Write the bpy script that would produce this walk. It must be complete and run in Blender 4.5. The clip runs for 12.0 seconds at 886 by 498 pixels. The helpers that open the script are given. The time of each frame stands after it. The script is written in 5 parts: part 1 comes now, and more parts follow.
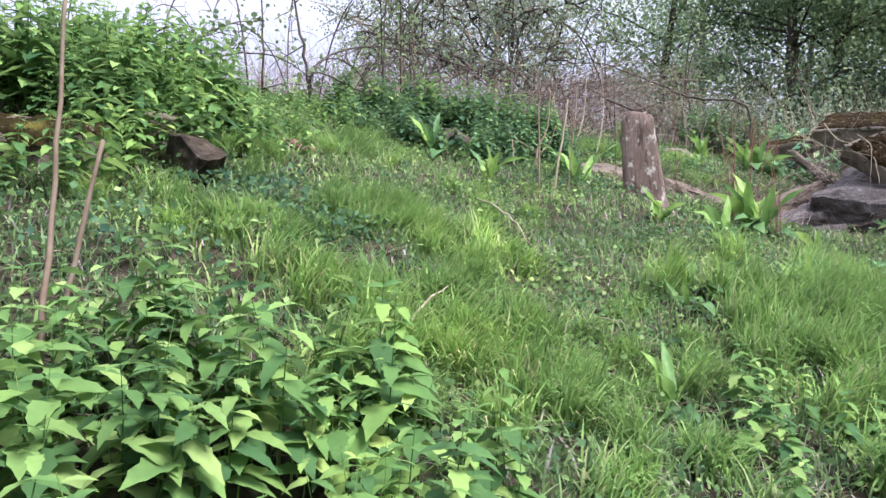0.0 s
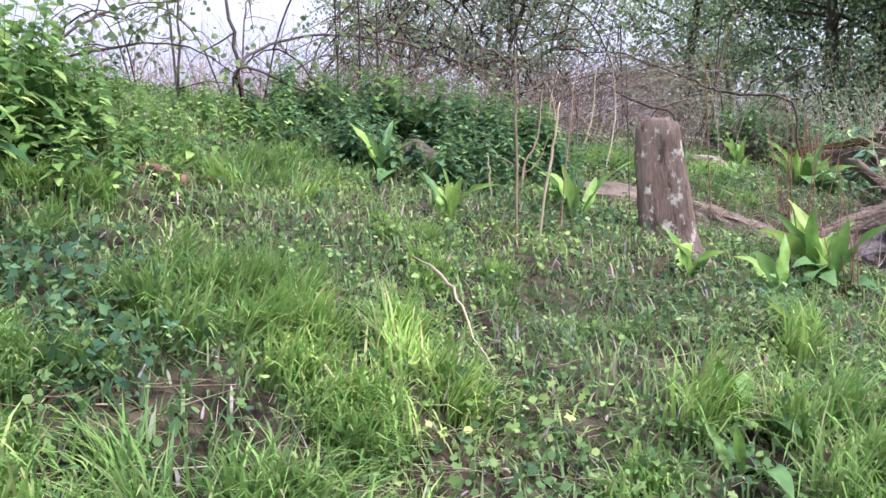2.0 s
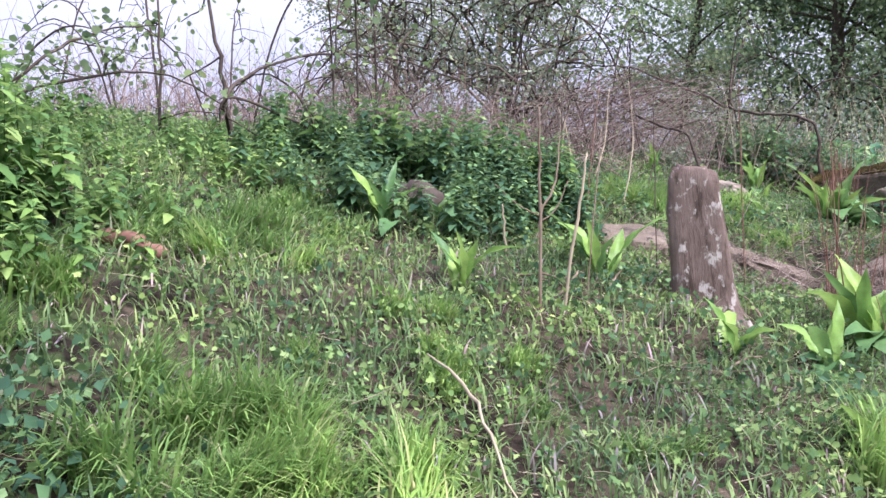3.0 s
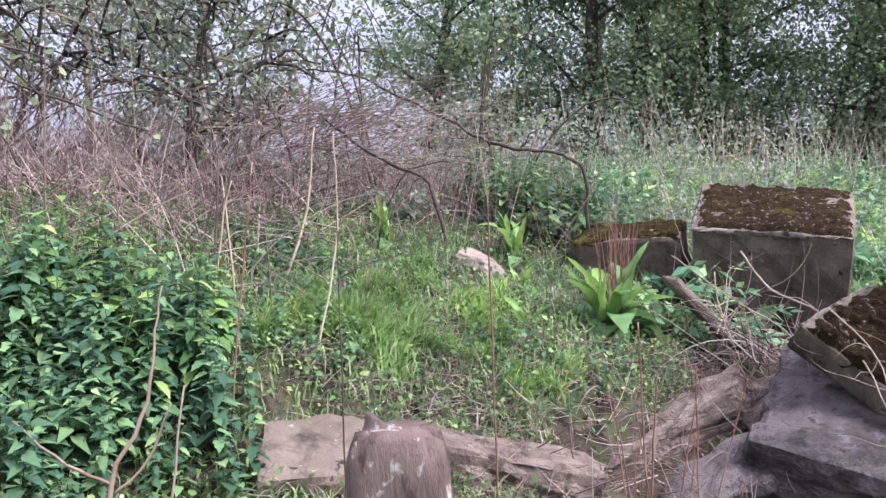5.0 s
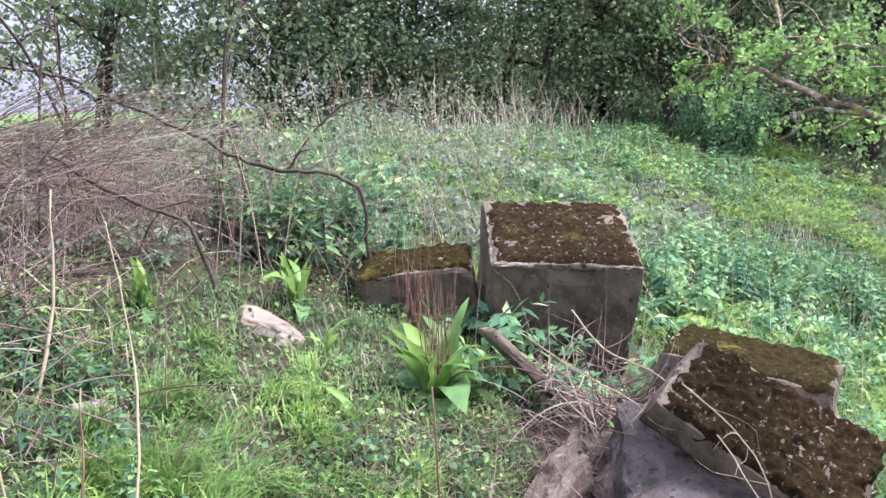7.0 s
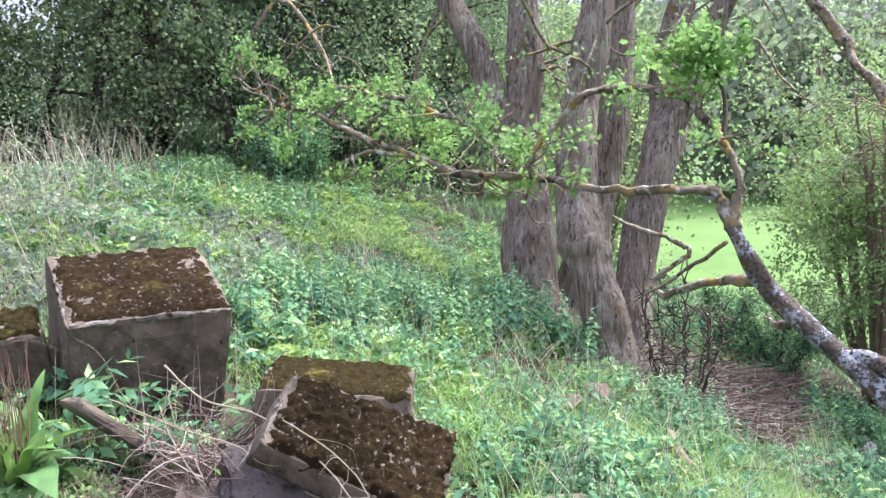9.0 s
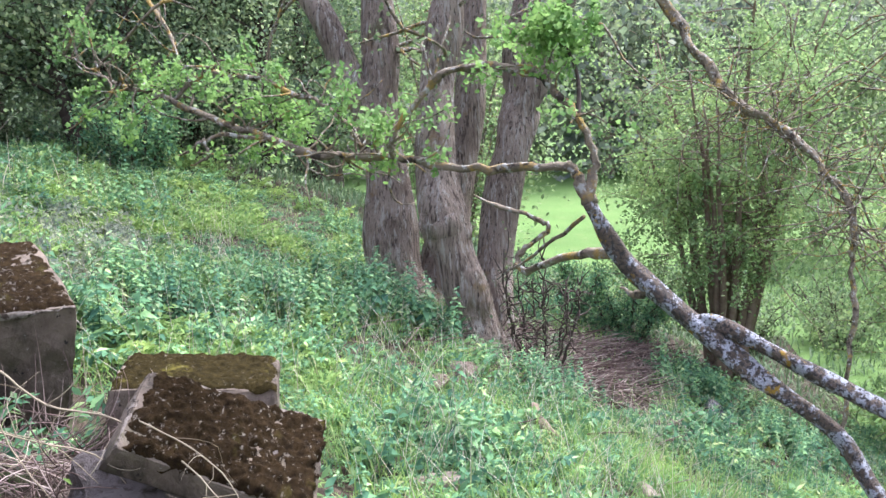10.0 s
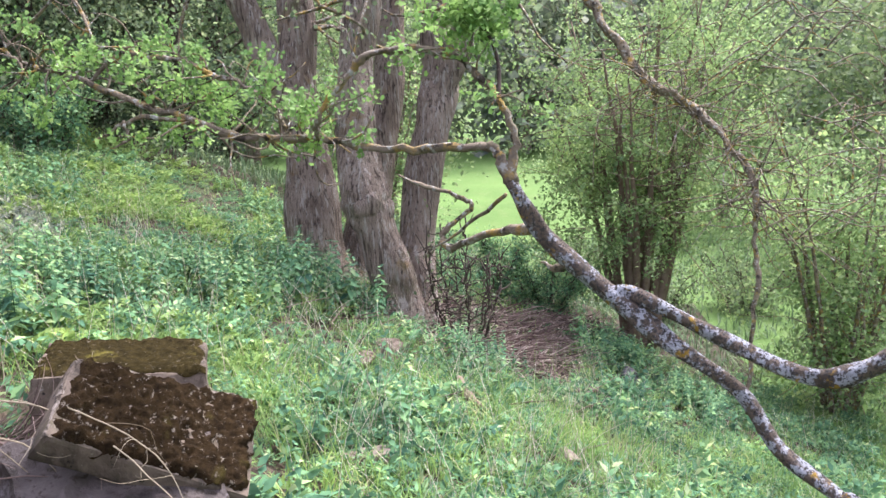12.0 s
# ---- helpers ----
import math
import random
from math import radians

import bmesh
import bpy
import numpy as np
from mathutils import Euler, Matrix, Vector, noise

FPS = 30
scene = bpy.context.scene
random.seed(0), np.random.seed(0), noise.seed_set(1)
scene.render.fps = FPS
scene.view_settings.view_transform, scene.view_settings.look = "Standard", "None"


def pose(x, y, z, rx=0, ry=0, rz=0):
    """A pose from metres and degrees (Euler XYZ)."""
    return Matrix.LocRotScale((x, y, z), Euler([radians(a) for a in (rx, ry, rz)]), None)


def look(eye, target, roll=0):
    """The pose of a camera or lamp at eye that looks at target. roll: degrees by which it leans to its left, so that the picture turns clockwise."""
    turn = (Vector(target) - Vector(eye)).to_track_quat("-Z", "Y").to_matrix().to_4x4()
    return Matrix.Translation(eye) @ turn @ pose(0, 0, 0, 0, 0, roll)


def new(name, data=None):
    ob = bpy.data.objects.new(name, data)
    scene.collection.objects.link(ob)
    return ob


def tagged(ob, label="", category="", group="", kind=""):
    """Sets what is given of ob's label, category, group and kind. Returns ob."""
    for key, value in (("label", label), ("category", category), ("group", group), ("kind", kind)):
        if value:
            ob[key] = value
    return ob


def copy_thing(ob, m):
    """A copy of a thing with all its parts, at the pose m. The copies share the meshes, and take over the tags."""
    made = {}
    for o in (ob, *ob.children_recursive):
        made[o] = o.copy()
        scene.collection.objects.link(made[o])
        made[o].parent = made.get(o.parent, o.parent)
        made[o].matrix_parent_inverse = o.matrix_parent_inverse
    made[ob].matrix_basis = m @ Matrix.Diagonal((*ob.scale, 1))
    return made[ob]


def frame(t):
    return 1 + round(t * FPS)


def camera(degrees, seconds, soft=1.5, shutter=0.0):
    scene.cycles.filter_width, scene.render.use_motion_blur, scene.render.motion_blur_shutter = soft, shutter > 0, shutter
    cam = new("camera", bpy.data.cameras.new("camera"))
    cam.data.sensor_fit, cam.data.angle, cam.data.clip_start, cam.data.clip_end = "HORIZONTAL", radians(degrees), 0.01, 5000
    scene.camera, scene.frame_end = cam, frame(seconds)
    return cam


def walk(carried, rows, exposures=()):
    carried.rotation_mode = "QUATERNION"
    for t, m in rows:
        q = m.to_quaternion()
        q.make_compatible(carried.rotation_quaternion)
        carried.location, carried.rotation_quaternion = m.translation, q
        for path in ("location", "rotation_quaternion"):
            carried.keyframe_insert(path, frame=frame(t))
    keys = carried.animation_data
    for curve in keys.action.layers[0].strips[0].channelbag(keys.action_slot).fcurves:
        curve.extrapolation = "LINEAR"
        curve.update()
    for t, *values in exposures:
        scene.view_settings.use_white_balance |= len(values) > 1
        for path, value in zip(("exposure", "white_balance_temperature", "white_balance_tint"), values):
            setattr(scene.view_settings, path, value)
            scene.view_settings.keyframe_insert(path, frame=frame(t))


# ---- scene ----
cam = camera(58.0, 12.0, soft=1.5)
PATH = [  # seconds, x, y, z, yaw, pitch, roll
    (0.0, 0.002, 0.001, 1.501, -0.018, 0.057, -0.001),
    (0.5, 0.09, 0.43, 1.578, 0.65, 0.076, 0.148),
    (1.0, 0.332, 0.88, 1.763, 1.047, -0.049, 0.214),
    (1.5, 0.405, 1.092, 1.824, 1.457, -0.206, 0.254),
    (2.0, 0.36, 1.411, 1.82, 1.548, -0.507, 0.245),
    (2.5, 0.254, 1.59, 2.023, 1.368, -0.895, 0.096),
    (2.7, 0.226, 1.632, 2.062, 1.332, -0.979, 0.139),
    (4.3, 0.8, 3.244, 2.73, -7.307, -2.298, 0.35),
    (4.5, 0.842, 3.352, 2.841, -9.589, -2.883, 0.397),
    (5.0, 0.952, 3.701, 2.931, -15.574, -4.686, 0.394),
    (5.5, 0.965, 3.962, 3.143, -21.569, -7.076, 0.876),
    (6.0, 0.954, 4.27, 3.257, -27.222, -8.969, 0.974),
    (6.5, 0.788, 4.564, 3.432, -32.415, -10.023, 1.058),
    (6.7, 0.73, 4.6, 3.48, -35.05, -10.3, 1.06),
    (8.3, 0.563, 4.619, 3.649, -59.189, -8.877, 1.501),
    (8.5, 0.559, 4.6, 3.66, -62.373, -9.033, 1.663),
    (9.0, 0.586, 4.599, 3.646, -69.66, -9.507, 1.979),
    (9.5, 0.616, 4.606, 3.624, -75.47, -10.198, 2.195),
    (10.0, 0.629, 4.624, 3.626, -79.804, -10.987, 2.289),
    (10.5, 0.625, 4.651, 3.625, -82.607, -11.766, 2.163),
    (11.0, 0.55, 4.67, 3.692, -84.216, -12.406, 2.242),
    (11.5, 0.533, 4.652, 3.677, -85.026, -12.696, 2.32),
    (12.0, 0.535, 4.638, 3.653, -85.634, -12.871, 2.31),
]
walk(cam, [(t, pose(x, y, z, 90 + pitch, roll, yaw)) for t, x, y, z, yaw, pitch, roll in PATH],
     exposures=[(0.0, 1.16, 6100, 15), (2.7, 1.18, 6050, 20), (4.3, 1.22, 5850, 24), (5.5, 1.34, 6050, 20), (6.5, 1.47, 6050, 19), (8.5, 1.68, 6050, 16), (10.0, 1.54, 6000, 16), (12.0, 1.48, 6350, 19)])

# ---- light ----
SUN_EL, SUN_AZ = 54.0, 125.0
world = bpy.data.worlds.new("overcast_sky")
scene.world = world
world.use_nodes = True
wn = world.node_tree
wn.nodes.clear()
w_out = wn.nodes.new("ShaderNodeOutputWorld")
w_bg = wn.nodes.new("ShaderNodeBackground")
w_sky = wn.nodes.new("ShaderNodeTexSky")
w_sky.sky_type = "NISHITA"
w_sky.sun_disc = False
w_sky.sun_elevation = radians(SUN_EL)
w_sky.sun_rotation = radians(SUN_AZ)
w_sky.dust_density = 3.0
w_coord = wn.nodes.new("ShaderNodeTexCoord")
w_noise = wn.nodes.new("ShaderNodeTexNoise")
w_noise.inputs["Scale"].default_value = 2.2
w_noise.inputs["Detail"].default_value = 5.0
w_ramp = wn.nodes.new("ShaderNodeMapRange")
w_ramp.inputs["From Min"].default_value, w_ramp.inputs["From Max"].default_value = 0.3, 0.62
w_ramp.inputs["To Min"].default_value, w_ramp.inputs["To Max"].default_value = 0.72, 0.97
w_mix = wn.nodes.new("ShaderNodeMix")
w_mix.data_type = "RGBA"
w_mix.inputs["B"].default_value = (7.9, 8.15, 10.0, 1)
wn.links.new(w_coord.outputs["Generated"], w_noise.inputs["Vector"])
wn.links.new(w_noise.outputs["Fac"], w_ramp.inputs["Value"])
wn.links.new(w_ramp.outputs["Result"], w_mix.inputs["Factor"])
wn.links.new(w_sky.outputs["Color"], w_mix.inputs["A"])
w_sep = wn.nodes.new("ShaderNodeSeparateXYZ")
w_grad = wn.nodes.new("ShaderNodeMapRange")  # an overcast sky is three times as bright overhead as at the horizon
w_grad.inputs["From Min"].default_value, w_grad.inputs["From Max"].default_value = 0.0, 1.0
w_grad.inputs["To Min"].default_value, w_grad.inputs["To Max"].default_value = 0.29, 1.0
w_scale = wn.nodes.new("ShaderNodeVectorMath")
w_scale.operation = "SCALE"
wn.links.new(w_coord.outputs["Generated"], w_sep.inputs["Vector"])
wn.links.new(w_sep.outputs["Z"], w_grad.inputs["Value"])
wn.links.new(w_mix.outputs["Result"], w_scale.inputs["Vector"])
wn.links.new(w_grad.outputs["Result"], w_scale.inputs["Scale"])
wn.links.new(w_scale.outputs["Vector"], w_bg.inputs["Color"])
w_bg.inputs["Strength"].default_value = 0.13
wn.links.new(w_bg.outputs["Background"], w_out.inputs["Surface"])
sun = new("sun", bpy.data.lights.new("sun", "SUN"))
sun.data.energy = 4.4
sun.data.angle = radians(22)
sun.data.color = (1.0, 0.97, 0.93)
SUN_DIR = Vector((math.sin(radians(SUN_AZ)) * math.cos(radians(SUN_EL)), math.cos(radians(SUN_AZ)) * math.cos(radians(SUN_EL)), math.sin(radians(SUN_EL))))
sun.matrix_world = look(SUN_DIR * 60, (0, 0, 0))

# ---- materials ----


def shader(name):
    m = bpy.data.materials.new(name)
    m.use_nodes = True
    nt = m.node_tree
    nt.nodes.clear()
    return m, nt, nt.nodes.new("ShaderNodeOutputMaterial")


def node(nt, kind, **values):
    n = nt.nodes.new("ShaderNode" + kind)
    for key, value in values.items():
        n.inputs[key.replace("_", " ")].default_value = value
    return n


def ramp(nt, fac, stops):
    r = nt.nodes.new("ShaderNodeValToRGB")
    while len(r.color_ramp.elements) < len(stops):
        r.color_ramp.elements.new(0.5)
    for e, (p, c) in zip(r.color_ramp.elements, stops):
        e.position, e.color = p, (*c, 1)
    nt.links.new(fac, r.inputs["Fac"])
    return r.outputs["Color"]


def blend(nt, fac, a, b, mode="MIX"):
    m = nt.nodes.new("ShaderNodeMix")
    m.data_type, m.blend_type = "RGBA", mode
    for key, value in (("Factor", fac), ("A", a), ("B", b)):
        if isinstance(value, (int, float)):
            m.inputs[key].default_value = value
        elif isinstance(value, tuple):
            m.inputs[key].default_value = (*value, 1)
        else:
            nt.links.new(value, m.inputs[key])
    return m.outputs["Result"]


def tex(nt, kind, scale, detail=4.0, stretch=None, rough=0.6):
    c = nt.nodes.new("ShaderNodeTexCoord")
    n = nt.nodes.new("ShaderNodeTex" + kind)
    n.inputs["Scale"].default_value = scale
    if kind == "Noise":
        n.inputs["Detail"].default_value = detail
        n.inputs["Roughness"].default_value = rough
    src = c.outputs["Object"]
    if stretch:
        mp = nt.nodes.new("ShaderNodeMapping")
        mp.inputs["Scale"].default_value = stretch
        nt.links.new(src, mp.inputs["Vector"])
        src = mp.outputs["Vector"]
    nt.links.new(src, n.inputs["Vector"])
    return n


def band(nt, value, lo, hi):
    r = nt.nodes.new("ShaderNodeMapRange")
    r.inputs["From Min"].default_value, r.inputs["From Max"].default_value = lo, hi
    nt.links.new(value, r.inputs["Value"])
    return r.outputs["Result"]


def bump(nt, height, strength, distance):
    b = node(nt, "Bump", Strength=strength, Distance=distance)
    nt.links.new(height, b.inputs["Height"])
    return b.outputs["Normal"]


def leafy(name, stops, translucent=0.35, rough=0.68, patch=0.6, per_object=False, spec=0.14):
    """Leaves: a colour for each leaf, patches of painted shade and brightness over the plant, light through the blade.
    """
    m, nt, out = shader(name)
    rnd = nt.nodes.new("ShaderNodeObjectInfo").outputs["Random"] if per_object else nt.nodes.new("ShaderNodeNewGeometry").outputs["Random Per Island"]
    col = ramp(nt, rnd, [(p, (r * 1.17, g, b * 1.9 + 0.015)) for p, (r, g, b) in stops])
    # deeper shadows put into the leaf colour: dark cool and bright warm patches, two sizes
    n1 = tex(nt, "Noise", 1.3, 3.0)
    painted_shade = ramp(nt, n1.outputs["Fac"], [(0.34, (0.42, 0.52, 0.55)), (0.5, (0.95, 0.97, 0.95)), (0.66, (1.45, 1.35, 1.05))])
    col = blend(nt, patch, col, painted_shade, "MULTIPLY")
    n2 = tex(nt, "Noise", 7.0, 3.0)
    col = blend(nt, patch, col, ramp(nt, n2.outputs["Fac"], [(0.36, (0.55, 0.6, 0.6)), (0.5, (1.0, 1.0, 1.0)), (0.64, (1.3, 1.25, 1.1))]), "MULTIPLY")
    vein = tex(nt, "Noise", 55.0, 2.0)
    col = blend(nt, 0.25, col, ramp(nt, vein.outputs["Fac"], [(0.35, (0.7, 0.75, 0.65)), (0.65, (1.15, 1.15, 1.1))]), "MULTIPLY")
    p = node(nt, "BsdfPrincipled", Roughness=rough)
    p.inputs["Specular IOR Level"].default_value = spec
    nt.links.new(col, p.inputs["Base Color"])
    nt.links.new(bump(nt, vein.outputs["Fac"], 0.25, 0.004), p.inputs["Normal"])
    t = nt.nodes.new("ShaderNodeBsdfTranslucent")
    nt.links.new(blend(nt, 0.4, col, (0.2, 0.29, 0.1)), t.inputs["Color"])
    mx = nt.nodes.new("ShaderNodeMixShader")
    mx.inputs["Fac"].default_value = translucent
    nt.links.new(p.outputs["BSDF"], mx.inputs[1])
    nt.links.new(t.outputs["BSDF"], mx.inputs[2])
    nt.links.new(mx.outputs["Shader"], out.inputs["Surface"])
    return m


def rough_surface(name, layers, relief, rough=0.9, spec=0.2):
    """layers: first the two base colours and their scale, then (colour, scale, low, high, stretch) patches on top. relief: (scale, strength, distance)."""
    m, nt, out = shader(name)
    (c1, c2, s), rest = layers[0], layers[1:]
    n0 = tex(nt, "Noise", s, 6.0)
    col = ramp(nt, n0.outputs["Fac"], [(0.3, c1), (0.7, c2)])
    for colour, scale, lo, hi, *more in rest:
        n = tex(nt, "Noise", scale, 6.0, more[0] if more else None, 0.65)
        col = blend(nt, band(nt, n.outputs["Fac"], lo, hi), col, colour)
    p = node(nt, "BsdfPrincipled", Roughness=rough)
    p.inputs["Specular IOR Level"].default_value = spec
    nt.links.new(col, p.inputs["Base Color"])
    nb = tex(nt, "Noise", relief[0], 8.0, relief[3] if len(relief) > 3 else None, 0.7)
    nt.links.new(bump(nt, nb.outputs["Fac"], relief[1], relief[2]), p.inputs["Normal"])
    nt.links.new(p.outputs["BSDF"], out.inputs["Surface"])
    return m


def sticks(name, stops, rough=0.85):
    """Dry stems: each its own tone."""
    m, nt, out = shader(name)
    col = ramp(nt, nt.nodes.new("ShaderNodeNewGeometry").outputs["Random Per Island"], stops)
    n1 = tex(nt, "Noise", 14.0, 4.0)
    col = blend(nt, 0.6, col, ramp(nt, n1.outputs["Fac"], [(0.3, (0.6, 0.58, 0.56)), (0.7, (1.25, 1.22, 1.2))]), "MULTIPLY")
    p = node(nt, "BsdfPrincipled", Roughness=rough)
    p.inputs["Specular IOR Level"].default_value = 0.2
    nt.links.new(col, p.inputs["Base Color"])
    nt.links.new(bump(nt, n1.outputs["Fac"], 0.4, 0.003), p.inputs["Normal"])
    nt.links.new(p.outputs["BSDF"], out.inputs["Surface"])
    return m


M_SOIL = rough_surface("soil", [((0.03, 0.022, 0.015), (0.075, 0.057, 0.04), 8.0), ((0.04, 0.065, 0.022), 2.2, 0.5, 0.62), ((0.1, 0.076, 0.055), 16.0, 0.54, 0.64), ((0.02, 0.014, 0.01), 5.0, 0.52, 0.6)], (30.0, 0.8, 0.03))
M_FIELD = rough_surface("field_turf", [((0.075, 0.14, 0.035), (0.105, 0.185, 0.048), 0.35), ((0.13, 0.18, 0.06), 1.5, 0.5, 0.75)], (25.0, 0.6, 0.05))
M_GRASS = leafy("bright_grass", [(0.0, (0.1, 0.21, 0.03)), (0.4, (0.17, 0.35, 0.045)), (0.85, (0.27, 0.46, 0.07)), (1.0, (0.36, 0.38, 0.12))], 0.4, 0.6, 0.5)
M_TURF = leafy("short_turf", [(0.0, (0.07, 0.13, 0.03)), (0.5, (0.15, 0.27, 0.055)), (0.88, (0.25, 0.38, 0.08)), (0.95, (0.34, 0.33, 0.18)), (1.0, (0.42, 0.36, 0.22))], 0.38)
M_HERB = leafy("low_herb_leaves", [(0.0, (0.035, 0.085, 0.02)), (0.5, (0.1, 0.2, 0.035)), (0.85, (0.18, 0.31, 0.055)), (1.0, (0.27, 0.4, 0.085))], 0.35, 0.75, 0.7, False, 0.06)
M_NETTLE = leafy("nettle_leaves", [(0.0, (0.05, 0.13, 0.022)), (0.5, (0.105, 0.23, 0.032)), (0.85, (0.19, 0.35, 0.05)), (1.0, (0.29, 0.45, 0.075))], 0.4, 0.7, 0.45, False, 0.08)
# darker copy of the nettle leaves: the thicket's shade is put into the colour
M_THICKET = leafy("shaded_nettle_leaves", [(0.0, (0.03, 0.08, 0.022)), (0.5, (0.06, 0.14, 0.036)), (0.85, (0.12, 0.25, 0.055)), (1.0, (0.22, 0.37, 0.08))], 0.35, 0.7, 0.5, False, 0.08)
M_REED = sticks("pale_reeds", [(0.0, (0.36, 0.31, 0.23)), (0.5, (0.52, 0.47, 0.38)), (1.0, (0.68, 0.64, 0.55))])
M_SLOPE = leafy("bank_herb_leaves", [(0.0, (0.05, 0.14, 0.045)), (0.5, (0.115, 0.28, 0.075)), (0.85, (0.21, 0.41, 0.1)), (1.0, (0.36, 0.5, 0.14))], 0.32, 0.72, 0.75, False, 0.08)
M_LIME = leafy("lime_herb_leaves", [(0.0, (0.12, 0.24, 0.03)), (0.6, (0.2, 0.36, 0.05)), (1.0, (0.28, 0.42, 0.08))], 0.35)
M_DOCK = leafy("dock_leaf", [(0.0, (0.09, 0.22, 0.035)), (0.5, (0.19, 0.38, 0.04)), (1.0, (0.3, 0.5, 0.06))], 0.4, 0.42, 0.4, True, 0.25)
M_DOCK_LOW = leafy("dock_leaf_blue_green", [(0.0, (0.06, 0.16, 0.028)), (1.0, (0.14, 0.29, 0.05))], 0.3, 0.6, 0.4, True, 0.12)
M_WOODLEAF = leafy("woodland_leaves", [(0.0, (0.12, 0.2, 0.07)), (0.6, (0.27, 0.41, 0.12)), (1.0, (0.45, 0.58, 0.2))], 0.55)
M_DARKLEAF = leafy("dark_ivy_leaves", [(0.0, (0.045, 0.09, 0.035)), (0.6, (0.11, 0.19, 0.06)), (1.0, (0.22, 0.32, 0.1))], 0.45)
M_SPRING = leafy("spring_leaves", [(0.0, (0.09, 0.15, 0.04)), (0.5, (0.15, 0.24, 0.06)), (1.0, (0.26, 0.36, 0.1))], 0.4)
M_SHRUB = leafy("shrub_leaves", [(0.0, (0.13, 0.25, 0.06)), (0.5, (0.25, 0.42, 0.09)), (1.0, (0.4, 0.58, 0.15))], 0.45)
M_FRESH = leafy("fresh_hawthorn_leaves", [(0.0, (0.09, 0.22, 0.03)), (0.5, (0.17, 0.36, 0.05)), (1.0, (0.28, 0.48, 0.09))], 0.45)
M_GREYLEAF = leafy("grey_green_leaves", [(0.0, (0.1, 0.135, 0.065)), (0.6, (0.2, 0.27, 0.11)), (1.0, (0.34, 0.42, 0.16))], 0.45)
M_HEAP = sticks("dead_bracken", [(0.0, (0.09, 0.06, 0.055)), (0.5, (0.2, 0.145, 0.13)), (0.85, (0.33, 0.26, 0.23)), (1.0, (0.46, 0.39, 0.34))])
M_STRAW = sticks("straw_stems", [(0.0, (0.17, 0.135, 0.09)), (0.6, (0.29, 0.245, 0.175)), (1.0, (0.42, 0.37, 0.28))])
M_TWIG = rough_surface("dark_twig_bark", [((0.035, 0.026, 0.022), (0.085, 0.066, 0.055), 12.0), ((0.16, 0.14, 0.11), 20.0, 0.58, 0.7)], (60.0, 0.5, 0.004))
M_STEM = rough_surface("pale_stem_bark", [((0.12, 0.085, 0.062), (0.22, 0.17, 0.13), 9.0), ((0.12, 0.075, 0.05), 7.0, 0.55, 0.7)], (50.0, 0.4, 0.004))
M_RED = rough_surface("reddish_dead_stalk", [((0.12, 0.06, 0.045), (0.22, 0.12, 0.09), 8.0), ((0.3, 0.22, 0.16), 12.0, 0.56, 0.7)], (50.0, 0.4, 0.003))
M_BARK = rough_surface("trunk_bark", [((0.25, 0.19, 0.155), (0.5, 0.405, 0.34), 2.6), ((0.12, 0.09, 0.075), 11.0, 0.52, 0.62, (2.0, 2.0, 0.18)), ((0.55, 0.5, 0.45), 9.0, 0.53, 0.62, (2.2, 2.2, 0.3)), ((0.3, 0.19, 0.07), 1.7, 0.6, 0.72), ((0.1, 0.11, 0.035), 1.2, 0.6, 0.74), ((0.06, 0.045, 0.038), 26.0, 0.57, 0.65, (1.6, 1.6, 0.3))], (18.0, 1.0, 0.22, (2.0, 2.0, 0.25)))
M_LICHEN = rough_surface("lichened_branch_bark", [((0.09, 0.07, 0.056), (0.23, 0.18, 0.145), 12.0), ((0.47, 0.49, 0.55), 15.0, 0.48, 0.53), ((0.17, 0.13, 0.102), 3.2, 0.56, 0.62), ((0.07, 0.065, 0.063), 75.0, 0.5, 0.57), ((0.4, 0.25, 0.045), 11.0, 0.6, 0.65)], (70.0, 1.0, 0.05))
M_BRANCH = rough_surface("ochre_branch_bark", [((0.1, 0.083, 0.063), (0.27, 0.22, 0.16), 11.0), ((0.32, 0.215, 0.06), 8.0, 0.53, 0.63), ((0.045, 0.036, 0.028), 14.0, 0.54, 0.62), ((0.34, 0.34, 0.31), 22.0, 0.56, 0.61)], (45.0, 1.0, 0.02))
M_CONCRETE = rough_surface("weathered_concrete", [((0.1, 0.078, 0.06), (0.2, 0.16, 0.126), 4.2), ((0.05, 0.041, 0.032), 5.0, 0.48, 0.64, (1, 1, 0.4)), ((0.09, 0.08, 0.05), 2.0, 0.55, 0.7), ((0.25, 0.23, 0.2), 24.0, 0.63, 0.7), ((0.025, 0.022, 0.02), 18.0, 0.64, 0.68)], (42.0, 0.8, 0.016), 0.9)
M_PALE = rough_surface("pale_broken_concrete", [((0.12, 0.092, 0.074), (0.26, 0.205, 0.168), 9.0), ((0.05, 0.036, 0.028), 7.0, 0.54, 0.64), ((0.2, 0.17, 0.04), 5.0, 0.62, 0.7), ((0.34, 0.3, 0.26), 22.0, 0.62, 0.68)], (22.0, 1.0, 0.05), 0.9)
M_VIOLET = rough_surface("damp_smooth_concrete", [((0.075, 0.06, 0.056), (0.155, 0.13, 0.122), 5.4), ((0.03, 0.024, 0.022), 4.0, 0.5, 0.64), ((0.24, 0.22, 0.23), 11.0, 0.58, 0.68), ((0.045, 0.032, 0.024), 22.0, 0.56, 0.62)], (30.0, 1.0, 0.03), 0.62, 0.35)
